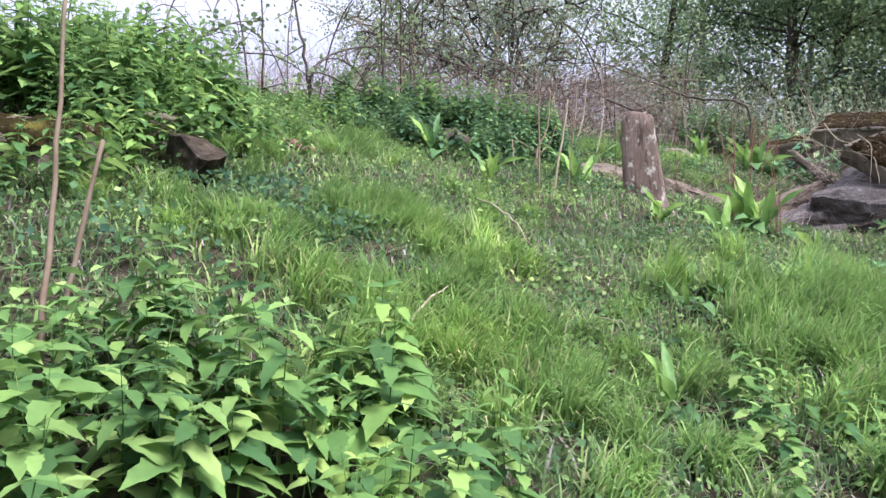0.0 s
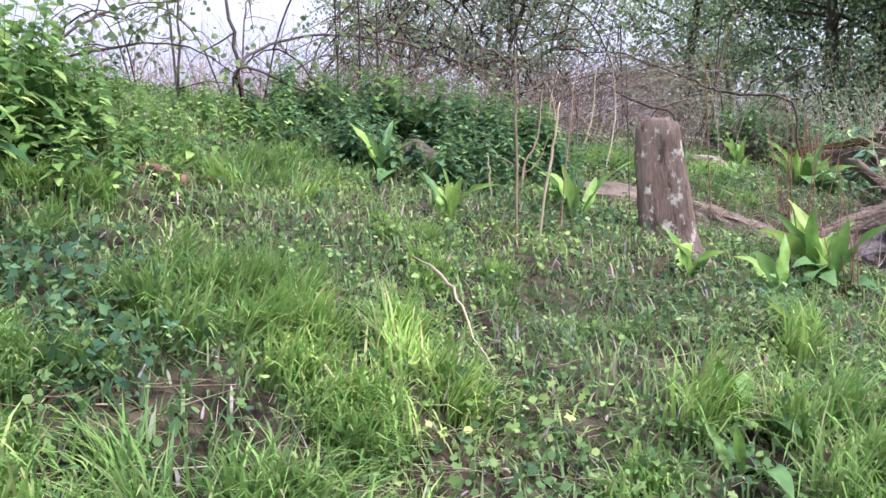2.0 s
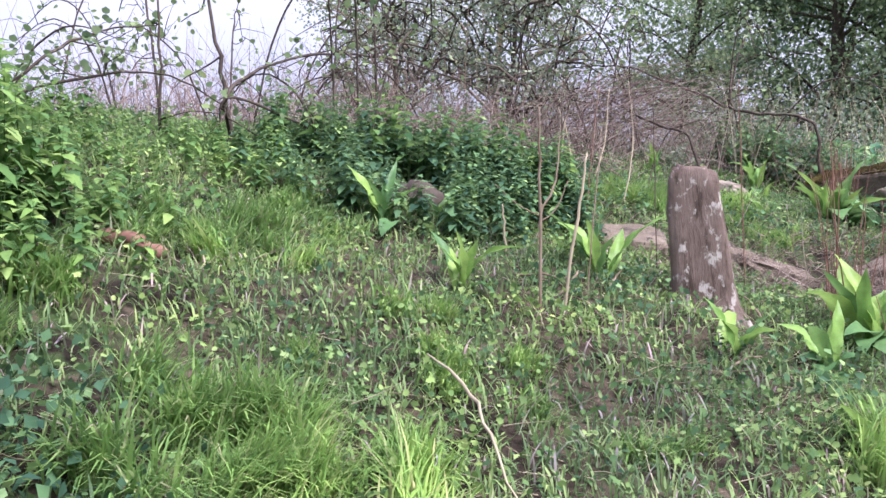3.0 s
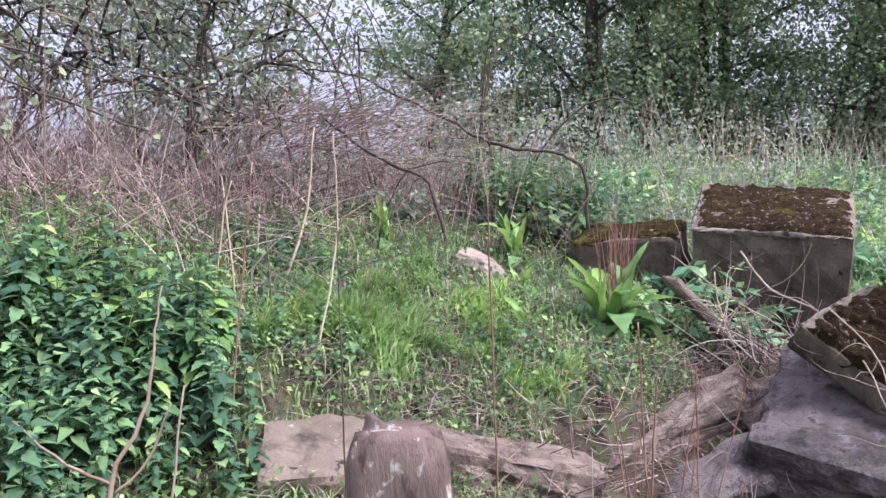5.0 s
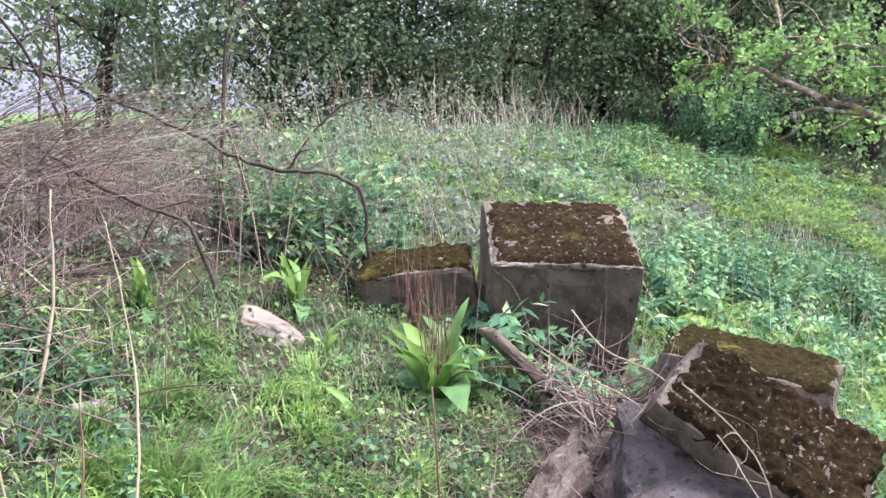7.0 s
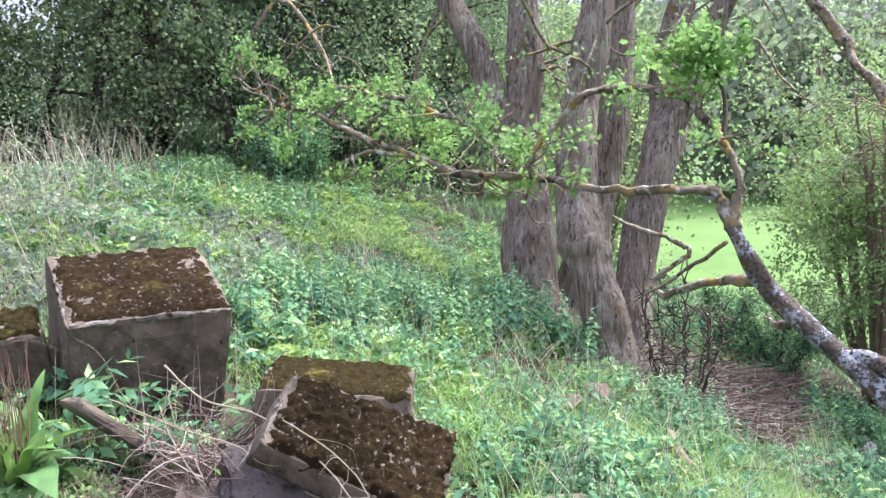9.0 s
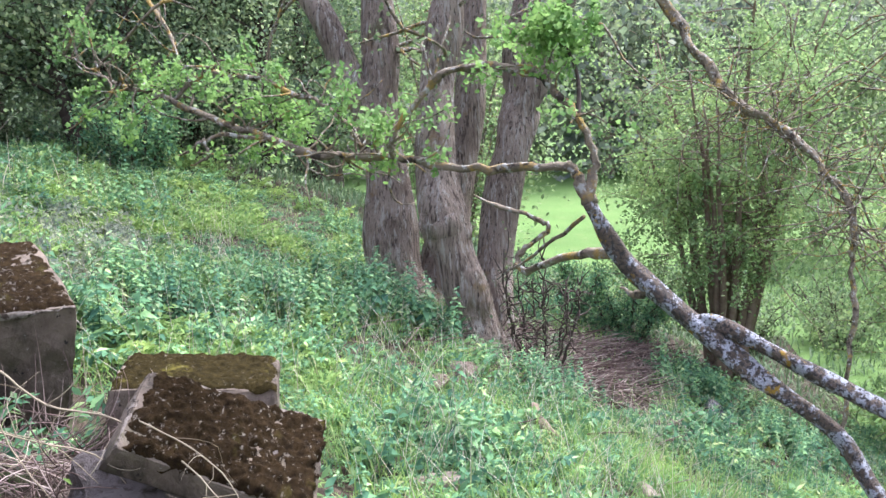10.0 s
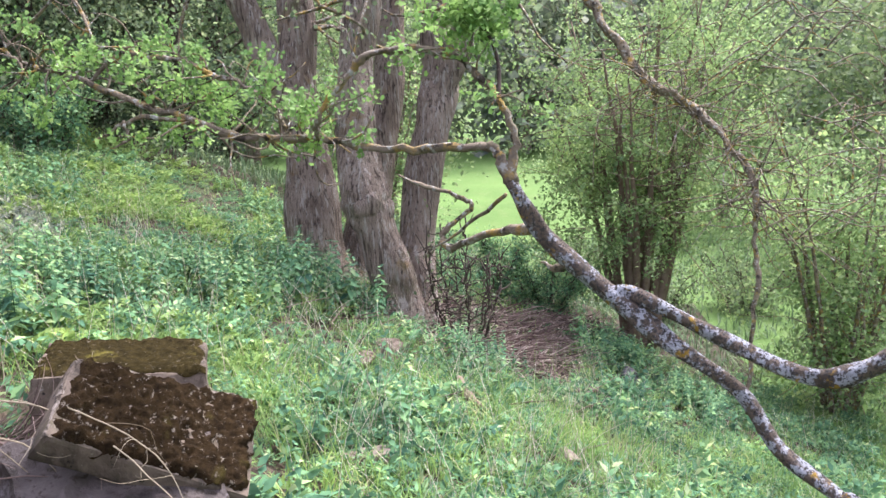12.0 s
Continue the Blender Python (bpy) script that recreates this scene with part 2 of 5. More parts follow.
M_MOSS = rough_surface("brown_moss", [((0.012, 0.008, 0.005), (0.042, 0.027, 0.013), 26.0), ((0.06, 0.05, 0.014), 5.0, 0.58, 0.7), ((0.16, 0.138, 0.115), 9.0, 0.62, 0.67), ((0.2, 0.175, 0.145), 34.0, 0.6, 0.65)], (75.0, 1.0, 0.02), 1.0, 0.05)
M_MOSS_GOLD = rough_surface("golden_moss", [((0.014, 0.011, 0.005), (0.045, 0.034, 0.012), 26.0), ((0.12, 0.105, 0.026), 4.0, 0.58, 0.68), ((0.17, 0.15, 0.12), 30.0, 0.62, 0.68)], (75.0, 1.0, 0.02), 1.0, 0.05)
M_POST = rough_surface("weathered_post_wood", [((0.085, 0.058, 0.048), (0.17, 0.125, 0.108), 7.0), ((0.045, 0.03, 0.024), 12.0, 0.54, 0.66, (1.5, 1.5, 0.3)), ((0.33, 0.3, 0.275), 17.0, 0.555, 0.615, (1, 1, 0.6)), ((0.2, 0.15, 0.04), 4.0, 0.66, 0.76)], (34.0, 0.8, 0.014, (1.5, 1.5, 0.3)), 0.9)
M_STONE = rough_surface("pale_stone", [((0.16, 0.125, 0.1), (0.27, 0.23, 0.19), 6.0), ((0.2, 0.15, 0.11), 8.0, 0.56, 0.68)], (30.0, 0.6, 0.012))
M_GREYSTONE = rough_surface("grey_stone", [((0.13, 0.12, 0.115), (0.24, 0.225, 0.215), 6.0), ((0.08, 0.07, 0.06), 8.0, 0.56, 0.68)], (30.0, 0.6, 0.012))
M_WHITE = rough_surface("white_flint", [((0.3, 0.29, 0.27), (0.46, 0.45, 0.43), 12.0), ((0.3, 0.27, 0.23), 20.0, 0.6, 0.7)], (50.0, 0.4, 0.005))
M_FIELDGRASS = leafy("field_grass_blades", [(0.0, (0.08, 0.16, 0.04)), (0.6, (0.13, 0.23, 0.06)), (1.0, (0.2, 0.28, 0.09))], 0.25)
M_RIM = rough_surface("worn_concrete_edge", [((0.14, 0.118, 0.1), (0.33, 0.285, 0.245), 16.0), ((0.05, 0.038, 0.028), 14.0, 0.5, 0.58), ((0.12, 0.105, 0.025), 9.0, 0.58, 0.66)], (34.0, 1.0, 0.03))
M_BLACK = rough_surface("black_plastic", [((0.012, 0.012, 0.016), (0.03, 0.03, 0.04), 6.0)], (20.0, 0.6, 0.02), 0.4, 0.5)

# ---- helpers for meshes ----
RNG = np.random.default_rng(7)


def soft(a, lo, hi, k=1.0):
    a = lo + np.logaddexp(0, (np.asarray(a, float) - lo) / k) * k
    return hi - np.logaddexp(0, (hi - a) / k) * k


def ground_z(x, y):
    """The bank: it climbs to the north-west, flattens into a terrace, and falls to a field in the east."""
    x, y = np.asarray(x, float), np.asarray(y, float)
    cx, cy = soft(x, -6, 15), soft(y, -4, 16)
    q = 0.3344 - 0.2788 * cx + 0.3487 * cy + 0.0065 * cx * cx + 0.0087 * cx * cy - 0.0039 * cy * cy
    q = soft(q - 0.22 * np.maximum(0, x - 15), -2.0, 3.05, 0.25)
    q = q - 0.34 * np.exp(-((x - 2.75) / 0.62) ** 2 - ((y - 6.2) / 0.36) ** 2)  # the hollow under the broken slabs
    near = np.exp(-((x - 5) ** 2 + (y - 5) ** 2) / 260)
    return q + near * (0.025 * np.sin(2.3 * x + 1.1 * y) + 0.02 * np.sin(4.1 * y - 1.7 * x + 1) + 0.012 * np.sin(9 * x + 7 * y) + 0.012 * np.sin(8 * y - 6.1 * x))


def gz(x, y):
    return float(ground_z(x, y))


def mesh_from(name, v, faces, material, smooth=False):
    """A mesh from a vertex array and a list of face arrays, each of one face size."""
    me = bpy.data.meshes.new(name)
    faces = [np.asarray(f, dtype=np.int32) for f in faces if len(f)]
    me.vertices.add(len(v))
    me.vertices.foreach_set("co", np.asarray(v, dtype=np.float32).ravel())
    loops = np.concatenate([f.ravel() for f in faces])
    sizes = np.concatenate([np.full(len(f), f.shape[1], dtype=np.int32) for f in faces])
    starts = np.concatenate([[0], np.cumsum(sizes)[:-1]]).astype(np.int32)
    me.loops.add(len(loops))
    me.loops.foreach_set("vertex_index", loops)
    me.polygons.add(len(sizes))
    me.polygons.foreach_set("loop_start", starts)
    me.polygons.foreach_set("loop_total", sizes)
    if smooth:
        me.polygons.foreach_set("use_smooth", np.ones(len(sizes), dtype=bool))
    me.update(calc_edges=True)
    me.materials.append(material)
    return me


class Soup:
    """Many small pieces gathered into one mesh."""

    def __init__(self):
        self.v, self.f, self.n = [], {}, 0

    def add(self, v, *faces):
        for f in faces:
            f = np.asarray(f, dtype=np.int32)
            if len(f):
                self.f.setdefault(f.shape[1], []).append(f + self.n)
        self.v.append(np.asarray(v, dtype=np.float32).reshape(-1, 3))
        self.n += len(self.v[-1])
        return self

    def mesh(self, name, material, smooth=False):
        return mesh_from(name, np.concatenate(self.v), [np.concatenate(f) for f in self.f.values()], material, smooth)


def placed(tv, tf, turns, at):
    """Copies of the template tv, tf (a list of face arrays), turned by turns (n,3,3) and moved to at (n,3)."""
    n, k = len(at), len(tv)
    v = np.einsum("nij,kj->nki", turns, np.asarray(tv, float)) + np.asarray(at)[:, None, :]
    return v.reshape(-1, 3), [(np.asarray(f)[None] + (np.arange(n) * k)[:, None, None]).reshape(-1, np.asarray(f).shape[1]) for f in tf]


def turns_of(yaw, tilt, roll, size):
    """Rotations: roll about y, then tilt about x (up), then yaw about z; each times its size."""
    yaw, tilt, roll, size = np.broadcast_arrays(yaw, tilt, roll, size)
    o, z = np.ones_like(yaw, dtype=float), np.zeros_like(yaw, dtype=float)
    cy, sy, cx, sx, cr, sr = np.cos(yaw), np.sin(yaw), np.cos(tilt), np.sin(tilt), np.cos(roll), np.sin(roll)
    a = np.stack([np.stack([cy, -sy, z], -1), np.stack([sy, cy, z], -1), np.stack([z, z, o], -1)], -2)
    b = np.stack([np.stack([o, z, z], -1), np.stack([z, cx, -sx], -1), np.stack([z, sx, cx], -1)], -2)
    c = np.stack([np.stack([cr, z, sr], -1), np.stack([z, o, z], -1), np.stack([-sr, z, cr], -1)], -2)
    return a @ b @ c * size[:, None, None]


def blades(soup, base, yaw, lean, length, width, bend):
    """Grass: tapered ribbons of three lengths that bow over."""
    n = len(base)
    d = np.stack([np.cos(yaw), np.sin(yaw), np.zeros(n)], -1)
    s = np.stack([-np.sin(yaw), np.cos(yaw), np.zeros(n)], -1) * (np.asarray(width) / 2)[:, None]
    pts, p, a = [base], base, np.array(lean, float)
    for k in range(3):
        p = p + (d * np.sin(a)[:, None] + np.array([0, 0, 1.0]) * np.cos(a)[:, None]) * (np.asarray(length) / 3)[:, None]
        pts.append(p)
        a = a + bend
    v = np.stack([pts[0] - s * 0.8, pts[0] + s * 0.8, pts[1] - s, pts[1] + s, pts[2] - s * 0.7, pts[2] + s * 0.7, pts[3]], 1).reshape(-1, 3)
    o = (np.arange(n) * 7)[:, None]
    soup.add(v, np.concatenate([o + [0, 1, 3, 2], o + [2, 3, 5, 4]]), o + [4, 5, 6])


def stems(soup, base, yaw, lean, length, radius, bend, segs=4):
    """Thin three-sided stalks that bow over."""
    n = len(base)
    d = np.stack([np.cos(yaw), np.sin(yaw), np.zeros(n)], -1)
    s = np.stack([-np.sin(yaw), np.cos(yaw), np.zeros(n)], -1)
    p, a, rings = base, np.array(lean, float), []
    for k in range(segs + 1):
        t = d * np.sin(a)[:, None] + np.array([0, 0, 1.0]) * np.cos(a)[:, None]
        u = np.cross(t, s)
        r = (np.asarray(radius) * (1 - 0.75 * k / segs))[:, None]
        rings.append(np.stack([p + s * r, p - s * r * 0.5 + u * r * 0.87, p - s * r * 0.5 - u * r * 0.87], 1))
        p = p + t * (np.asarray(length) / segs)[:, None]
        a = a + bend / segs
    v = np.stack(rings, 1).reshape(-1, 3)
    o = (np.arange(n) * 3 * (segs + 1))[:, None]
    f = [o + [3 * k + i, 3 * k + (i + 1) % 3, 3 * k + 3 + (i + 1) % 3, 3 * k + 3 + i] for k in range(segs) for i in range(3)]
    soup.add(v, np.concatenate(f))


def smoothed(points, step=4):
    """A Catmull-Rom line through the points."""
    p = np.asarray(points, float)
    q = np.vstack([2 * p[0] - p[1], p, 2 * p[-1] - p[-2]])
    out = []
    for i in range(1, len(q) - 2):
        for t in np.arange(step) / step:
            out.append(0.5 * (2 * q[i] + (q[i + 1] - q[i - 1]) * t + (2 * q[i - 1] - 5 * q[i] + 4 * q[i + 1] - q[i + 2]) * t ** 2 + (3 * q[i] - q[i - 1] - 3 * q[i + 1] + q[i + 2]) * t ** 3))
    out.append(p[-1])
    return np.array(out)


def tube(soup, points, radii, sides=8, step=4, lumps=0.12, jitter=0.0, ridge=0.0):
    """A limb along the points, with a radius at each of them, lumpy, closed at both ends."""
    c = smoothed(points, step)
    if jitter:
        c[1:-1] += RNG.normal(0, jitter, (len(c) - 2, 3))
    r = np.interp(np.linspace(0, 1, len(c)), np.linspace(0, 1, len(radii)), radii)
    t = np.gradient(c, axis=0)
    t /= np.linalg.norm(t, axis=1)[:, None] + 1e-9
    up = np.array([0, 0, 1.0]) if abs(t[0][2]) < 0.85 else np.array([1.0, 0, 0])
    u = np.cross(t[0], up)
    u /= np.linalg.norm(u)
    rings = []
    ang = np.linspace(0, 2 * np.pi, sides, endpoint=False)
    ph = RNG.uniform(0, 6, 4)
    for i in range(len(c)):
        u = u - t[i] * (u @ t[i])
        u /= np.linalg.norm(u) + 1e-9
        w = np.cross(t[i], u)
        lump = 1 + lumps * (np.sin(2 * ang + ph[0] + i * 2.8 / step) * 0.6 + np.sin(3 * ang + ph[1] - i * 1.8 / step) * 0.6 + np.sin(ph[2] + i * 4.5 / step) * 0.5)
        if ridge:
            lump = lump + ridge * (np.sin(9 * ang + ph[0] + 1.3 * np.sin(i * 0.21)) + np.sin(14 * ang + ph[1] + 1.7 * np.sin(i * 0.16 + 1)) + 0.8 * np.sin(5 * ang + ph[3] + np.sin(i * 0.3)))
        rings.append(c[i] + (np.cos(ang)[:, None] * u + np.sin(ang)[:, None] * w) * (r[i] * lump)[:, None])
    v = np.concatenate(rings + [c[:1], c[-1:]])
    m = len(c)
    i, j = np.meshgrid(np.arange(m - 1), np.arange(sides), indexing="ij")
    a, b = i * sides + j, i * sides + (j + 1) % sides
    quads = np.stack([a, b, b + sides, a + sides], -1).reshape(-1, 4)
    j = np.arange(sides)
    caps = np.concatenate([np.stack([(j + 1) % sides, j, np.full(sides, m * sides)], -1), np.stack([(m - 1) * sides + j, (m - 1) * sides + (j + 1) % sides, np.full(sides, m * sides + 1)], -1)])
    soup.add(v, quads, caps)
    return c


def part(name, mesh, parent=None, label=""):
    ob = new(name, mesh)
    if parent:
        ob.parent = parent
    return tagged(ob, label, kind="stuff" if name in ("twigwork", "branchwork", "foliage", "crown") else "")


def thing(name, x=0.0, y=0.0, z=0.0, label="", category="", group="", kind=""):
    ob = new(name)
    ob.empty_display_size = 0.1
    ob.location = (x, y, z)
    return tagged(ob, label, category, group, kind)


def lump_noise(p, scale):
    return noise.fractal(Vector(p) * scale, 0.8, 2.0, 4)


def leaf_template(width, fold=0.12, droop=0.15, rows=(0.0, 0.3, 0.65, 1.0), shape=(0.15, 1.0, 0.75, 0.0)):
    """A leaf of unit length along y: two halves folded on the midrib."""
    v, f = [], []
    for y, w in zip(rows, shape):
        z = -droop * y * y
        v += [(-width / 2 * w, y, z + fold * width * w), (0, y, z), (width / 2 * w, y, z + fold * width * w)]
    for k in range(len(rows) - 1):
        a = 3 * k
        f += [(a, a + 1, a + 4, a + 3), (a + 1, a + 2, a + 5, a + 4)]
    return np.array(v), [np.array(f)]


KITE = (np.array([(0, 0, 0), (-0.36, 0.45, 0.08), (0, 0.5, 0), (0.36, 0.45, 0.08), (0, 1, -0.06)]), [np.array([(0, 2, 1), (0, 3, 2), (1, 2, 4), (2, 3, 4)])])
LOBED = (np.array([(0, 0, 0), (-0.3, 0.3, 0.05), (-0.22, 0.45, 0.03), (-0.5, 0.72, 0.08), (-0.2, 0.78, 0.03), (0, 1.05, -0.03), (0.2, 0.78, 0.03), (0.5, 0.72, 0.08), (0.22, 0.45, 0.03), (0.3, 0.3, 0.05)]), [np.array([(0, 8, 2, 1)]), np.array([(0, 9, 8), (2, 4, 3), (6, 8, 7)]), np.array([(2, 8, 6, 5, 4)])])
LANCE = (np.array([(0, 0, 0), (-0.2, 0.4, 0.05), (0, 1, -0.06), (0.2, 0.4, 0.05)]), [np.array([(0, 3, 2, 1)])])
DIAMOND = (np.array([(0, 0, 0), (-0.38, 0.5, 0.06), (0, 1, -0.05), (0.38, 0.5, 0.06)]), [np.array([(0, 3, 2, 1)])])
ROUND = (np.array([(0, 0, 0), (-0.45, 0.2, 0.05), (-0.52, 0.65, 0.07), (0, 0.98, 0), (0.52, 0.65, 0.07), (0.45, 0.2, 0.05)]), [np.array([(0, 3, 2, 1), (0, 5, 4, 3)])])


def foliage(soup, at, size, template=KITE, flat=0.9):
    """Leaves at the places given, turned every way."""
    n = len(at)
    t = turns_of(RNG.uniform(0, 6.283, n), RNG.normal(0, flat, n), RNG.normal(0, 0.7, n), size * RNG.uniform(0.6, 1.3, n))
    v, f = placed(template[0], template[1], t, at)
    soup.add(v, *f)


def clumps(centres, spread, per):
    """Places gathered loosely round the centres."""
    c = np.repeat(np.asarray(centres), per, axis=0)
    return c + RNG.normal(0, 1, c.shape) * spread


# ---- ground ----
def spaced(lo, hi, step, reach):
    inner = np.arange(lo, hi + step / 2, step)
    out, d = [], step
    p = 0.0
    while p < reach:
        d *= 1.22
        p += d
        out.append(p)
    out = np.array(out)
    return np.concatenate([lo - out[::-1], inner, hi + out])


gx, gy = spaced(-5, 16, 0.17, 1500), spaced(-2, 16, 0.17, 1500)
XX, YY = np.meshgrid(gx, gy, indexing="ij")
GV = np.stack([XX, YY, ground_z(XX, YY)], -1).reshape(-1, 3)
ii, jj = np.meshgrid(np.arange(len(gx) - 1), np.arange(len(gy) - 1), indexing="ij")
base_i = ii * len(gy) + jj
GF = np.stack([base_i, base_i + len(gy), base_i + len(gy) + 1, base_i + 1], -1).reshape(-1, 4)
ground_mesh = mesh_from("ground", GV, [GF], M_SOIL, True)
ground_mesh.materials.append(M_FIELD)
centre = GV[GF].mean(1)
far_off = (centre[:, 0] > 19) | (centre[:, 0] < -4) | (centre[:, 1] > 26) | (centre[:, 1] < 0.4)
ground_mesh.polygons.foreach_set("material_index", far_off.astype(np.int32))
tagged(new("ground", ground_mesh), "steep brown earth bank running down to a green field", "ground", kind="structure")

# ---- concrete ----


def rough_block(name, corners, thickness, material, parent, wear=0.012, label="", cuts=7, bevel=0.025):
    """A cast block under the four top corners (front left, front right, back right, back left), with worn edges."""
    c = [Vector(p) for p in corners]
    up = (c[1] - c[0]).cross(c[3] - c[0]).normalized()
    bm = bmesh.new()
    top = [bm.verts.new(p) for p in c]
    low = [bm.verts.new(p - up * thickness) for p in c]
    bm.faces.new(top)
    bm.faces.new(low[::-1])
    for i in range(4):
        bm.faces.new((top[i], low[i], low[(i + 1) % 4], top[(i + 1) % 4]))
    bmesh.ops.recalc_face_normals(bm, faces=bm.faces)
    bmesh.ops.bevel(bm, geom=list(bm.edges), offset=bevel, segments=2, profile=0.6, affect="EDGES")
    bmesh.ops.subdivide_edges(bm, edges=[e for e in bm.edges if e.calc_length() > 0.12], cuts=cuts, use_grid_fill=True)
    bmesh.ops.triangulate(bm, faces=[f for f in bm.faces if len(f.verts) > 4])
    bm.normal_update()
    for v in bm.verts:
        v.co += v.normal * (lump_noise(v.co, 9.0) * wear + lump_noise(v.co, 3.0) * wear)
    me = bpy.data.meshes.new(name)
    bm.to_mesh(me)
    bm.free()
    me.materials.append(material)
    return part(name, me, parent, label)


def moss_cap(name, corners, material, parent, thick=0.022, inset=0.0, label="", n=54):
    """A cushion of moss over the quad, ragged at its rim."""
    c = [Vector(p) for p in corners]
    up = (c[1] - c[0]).cross(c[3] - c[0]).normalized()
    v = []
    for i in range(n + 1):
        for j in range(n + 1):
            a, b = inset + (1 - 2 * inset) * i / n, inset + (1 - 2 * inset) * j / n
            p = c[0].lerp(c[1], a).lerp(c[3].lerp(c[2], a), b)
            rim = min(i, j, n - i, n - j) / n
            height = thick * (0.75 + 0.55 * lump_noise(p, 7.0) + 0.5 * lump_noise(p, 28.0))
            v.append(p + up * (height - thick * 1.5 * max(0.0, 1 - rim / 0.05) * (0.7 + 0.8 * lump_noise(p, 13.0)) - (0.012 if rim == 0 else 0)))
    i, j = np.meshgrid(np.arange(n), np.arange(n), indexing="ij")
    a = i * (n + 1) + j
    f = np.stack([a, a + n + 1, a + n + 2, a + 1], -1).reshape(-1, 4)
    return part(name, mesh_from(name, np.array(v), [f], material, True), parent, label)


def worn_rim(points, radius, parent):
    """The crumbled pale edge of a block."""
    s = Soup()
    tube(s, points, [0.6 * r for r in radius], 7, 9, 0.8, 0.004)
    return part("worn_edge", s.mesh("worn_edge", M_RIM, True), parent, "pale crumbling concrete edge")


def block_thing(name, corners, thickness, material, moss, label, wear=0.016, inset=0.0, bevel=0.025, thick=0.022, cuts=7):
    x, y, z = np.mean(np.array(corners), axis=0)
    t = thing(name, 0, 0, 0, label, "concrete block", "concrete blocks on the bank")
    body = rough_block("body", corners, thickness, material, t, wear, cuts=cuts, bevel=bevel)
    if moss:
        moss_cap("moss", corners, moss, body, thick, inset, "ragged mat of moss on the top face")
    return t


CUBE_TOP = [(3.58, 7.76, 2.665), (4.25, 7.245, 2.625), (4.83, 7.90, 2.865), (4.02, 8.33, 2.925)]
cube = block_thing("concrete_cube", CUBE_TOP, 0.82, M_CONCRETE, M_MOSS, "large grey concrete cube with dark brown moss on top", inset=0.012, bevel=0.03)
worn_rim([(3.585, 7.775, 2.65), (3.8, 7.61, 2.645), (4.05, 7.415, 2.63), (4.245, 7.265, 2.615)], [0.018, 0.024, 0.02, 0.022, 0.016], cube)
worn_rim([(3.59, 7.77, 2.65), (3.8, 8.04, 2.78), (4.02, 8.31, 2.9)], [0.02, 0.016, 0.012], cube)
TILT_TOP = [(3.22, 6.425, 2.345), (3.66, 5.81, 1.83), (4.24, 5.93, 2.02), (3.67, 6.52, 2.49)]
cube = block_thing("concrete_cube", TILT_TOP, 0.15, M_CONCRETE, M_MOSS, "tilted concrete block with a brown mossy face on rubble", wear=0.008, inset=0.008, bevel=0.022, thick=0.04)
worn_rim([(3.23, 6.43, 2.335), (3.44, 6.475, 2.405), (3.66, 6.51, 2.475)], [0.02, 0.018, 0.014], cube)
worn_rim([(3.67, 6.51, 2.475), (3.95, 6.23, 2.25), (4.23, 5.94, 2.01)], [0.014, 0.018, 0.022], cube)
LOW_TOP = [(4.0, 6.98, 2.26), (4.30, 6.20, 2.175), (4.92, 6.443, 2.13), (4.573, 7.209, 2.25)]
block_thing("concrete_cube", LOW_TOP, 0.75, M_CONCRETE, M_MOSS_GOLD, "half-sunken concrete cube with golden moss on top", inset=0.012, bevel=0.02)
BEAM_TOP = [(3.12, 8.44, 2.53), (3.66, 8.02, 2.60), (3.86, 8.26, 2.69), (3.32, 8.68, 2.62)]
block_thing("concrete_beam", BEAM_TOP, 0.5, M_CONCRETE, M_MOSS_GOLD, "low concrete beam with yellow moss beside the cube", inset=0.01)
# broken slabs below the cubes, leaning on one another
block_thing("broken_slab", [(2.9, 6.32, 1.93), (3.46, 5.76, 1.8), (3.96, 6.14, 2.17), (3.45, 6.79, 2.19)], 0.3, M_VIOLET, None, "smooth violet-grey concrete slab leaning under the mossy block", wear=0.03, bevel=0.045, cuts=10)
block_thing("broken_slab", [(2.34, 6.48, 1.79), (3.12, 6.68, 2.05), (3.26, 6.87, 2.1), (2.46, 6.67, 1.84)], 0.24, M_PALE, None, "long broken brown concrete slab with a mossy upper edge", wear=0.03, bevel=0.015)
block_thing("broken_slab", [(2.5, 6.2, 1.66), (2.98, 6.26, 1.8), (3.06, 6.5, 1.9), (2.56, 6.44, 1.74)], 0.4, M_VIOLET, None, "broken pale concrete slab wedged under another", wear=0.034, bevel=0.015)
block_thing("broken_slab", [(1.48, 6.12, 2.13), (2.30, 6.28, 1.85), (2.38, 6.44, 1.86), (1.52, 6.32, 2.15)], 0.3, M_PALE, None, "cracked pale concrete slab sunk in the bank", wear=0.036, bevel=0.015)
block_thing("broken_slab", [(1.02, 5.95, 2.1), (1.38, 6.0, 2.07), (1.42, 6.3, 2.17), (1.06, 6.25, 2.19)], 0.34, M_CONCRETE, None, "dark broken concrete slab behind the post", wear=0.015)
block_thing("broken_slab", [(3.26, 7.56, 2.39), (3.33, 7.52, 2.39), (3.56, 7.22, 2.04), (3.49, 7.26, 2.04)], 0.12, M_CONCRETE, None, "thin grey concrete strip leaning against the cube", wear=0.01, cuts=3)
block_thing("broken_slab", [(-2.1, 3.15, 1.99), (-1.55, 3.05, 1.93), (-1.4, 3.4, 2.03), (-1.98, 3.5, 2.09)], 0.4, M_CONCRETE, M_MOSS_GOLD, "dark concrete lump half buried among nettles", wear=0.02)
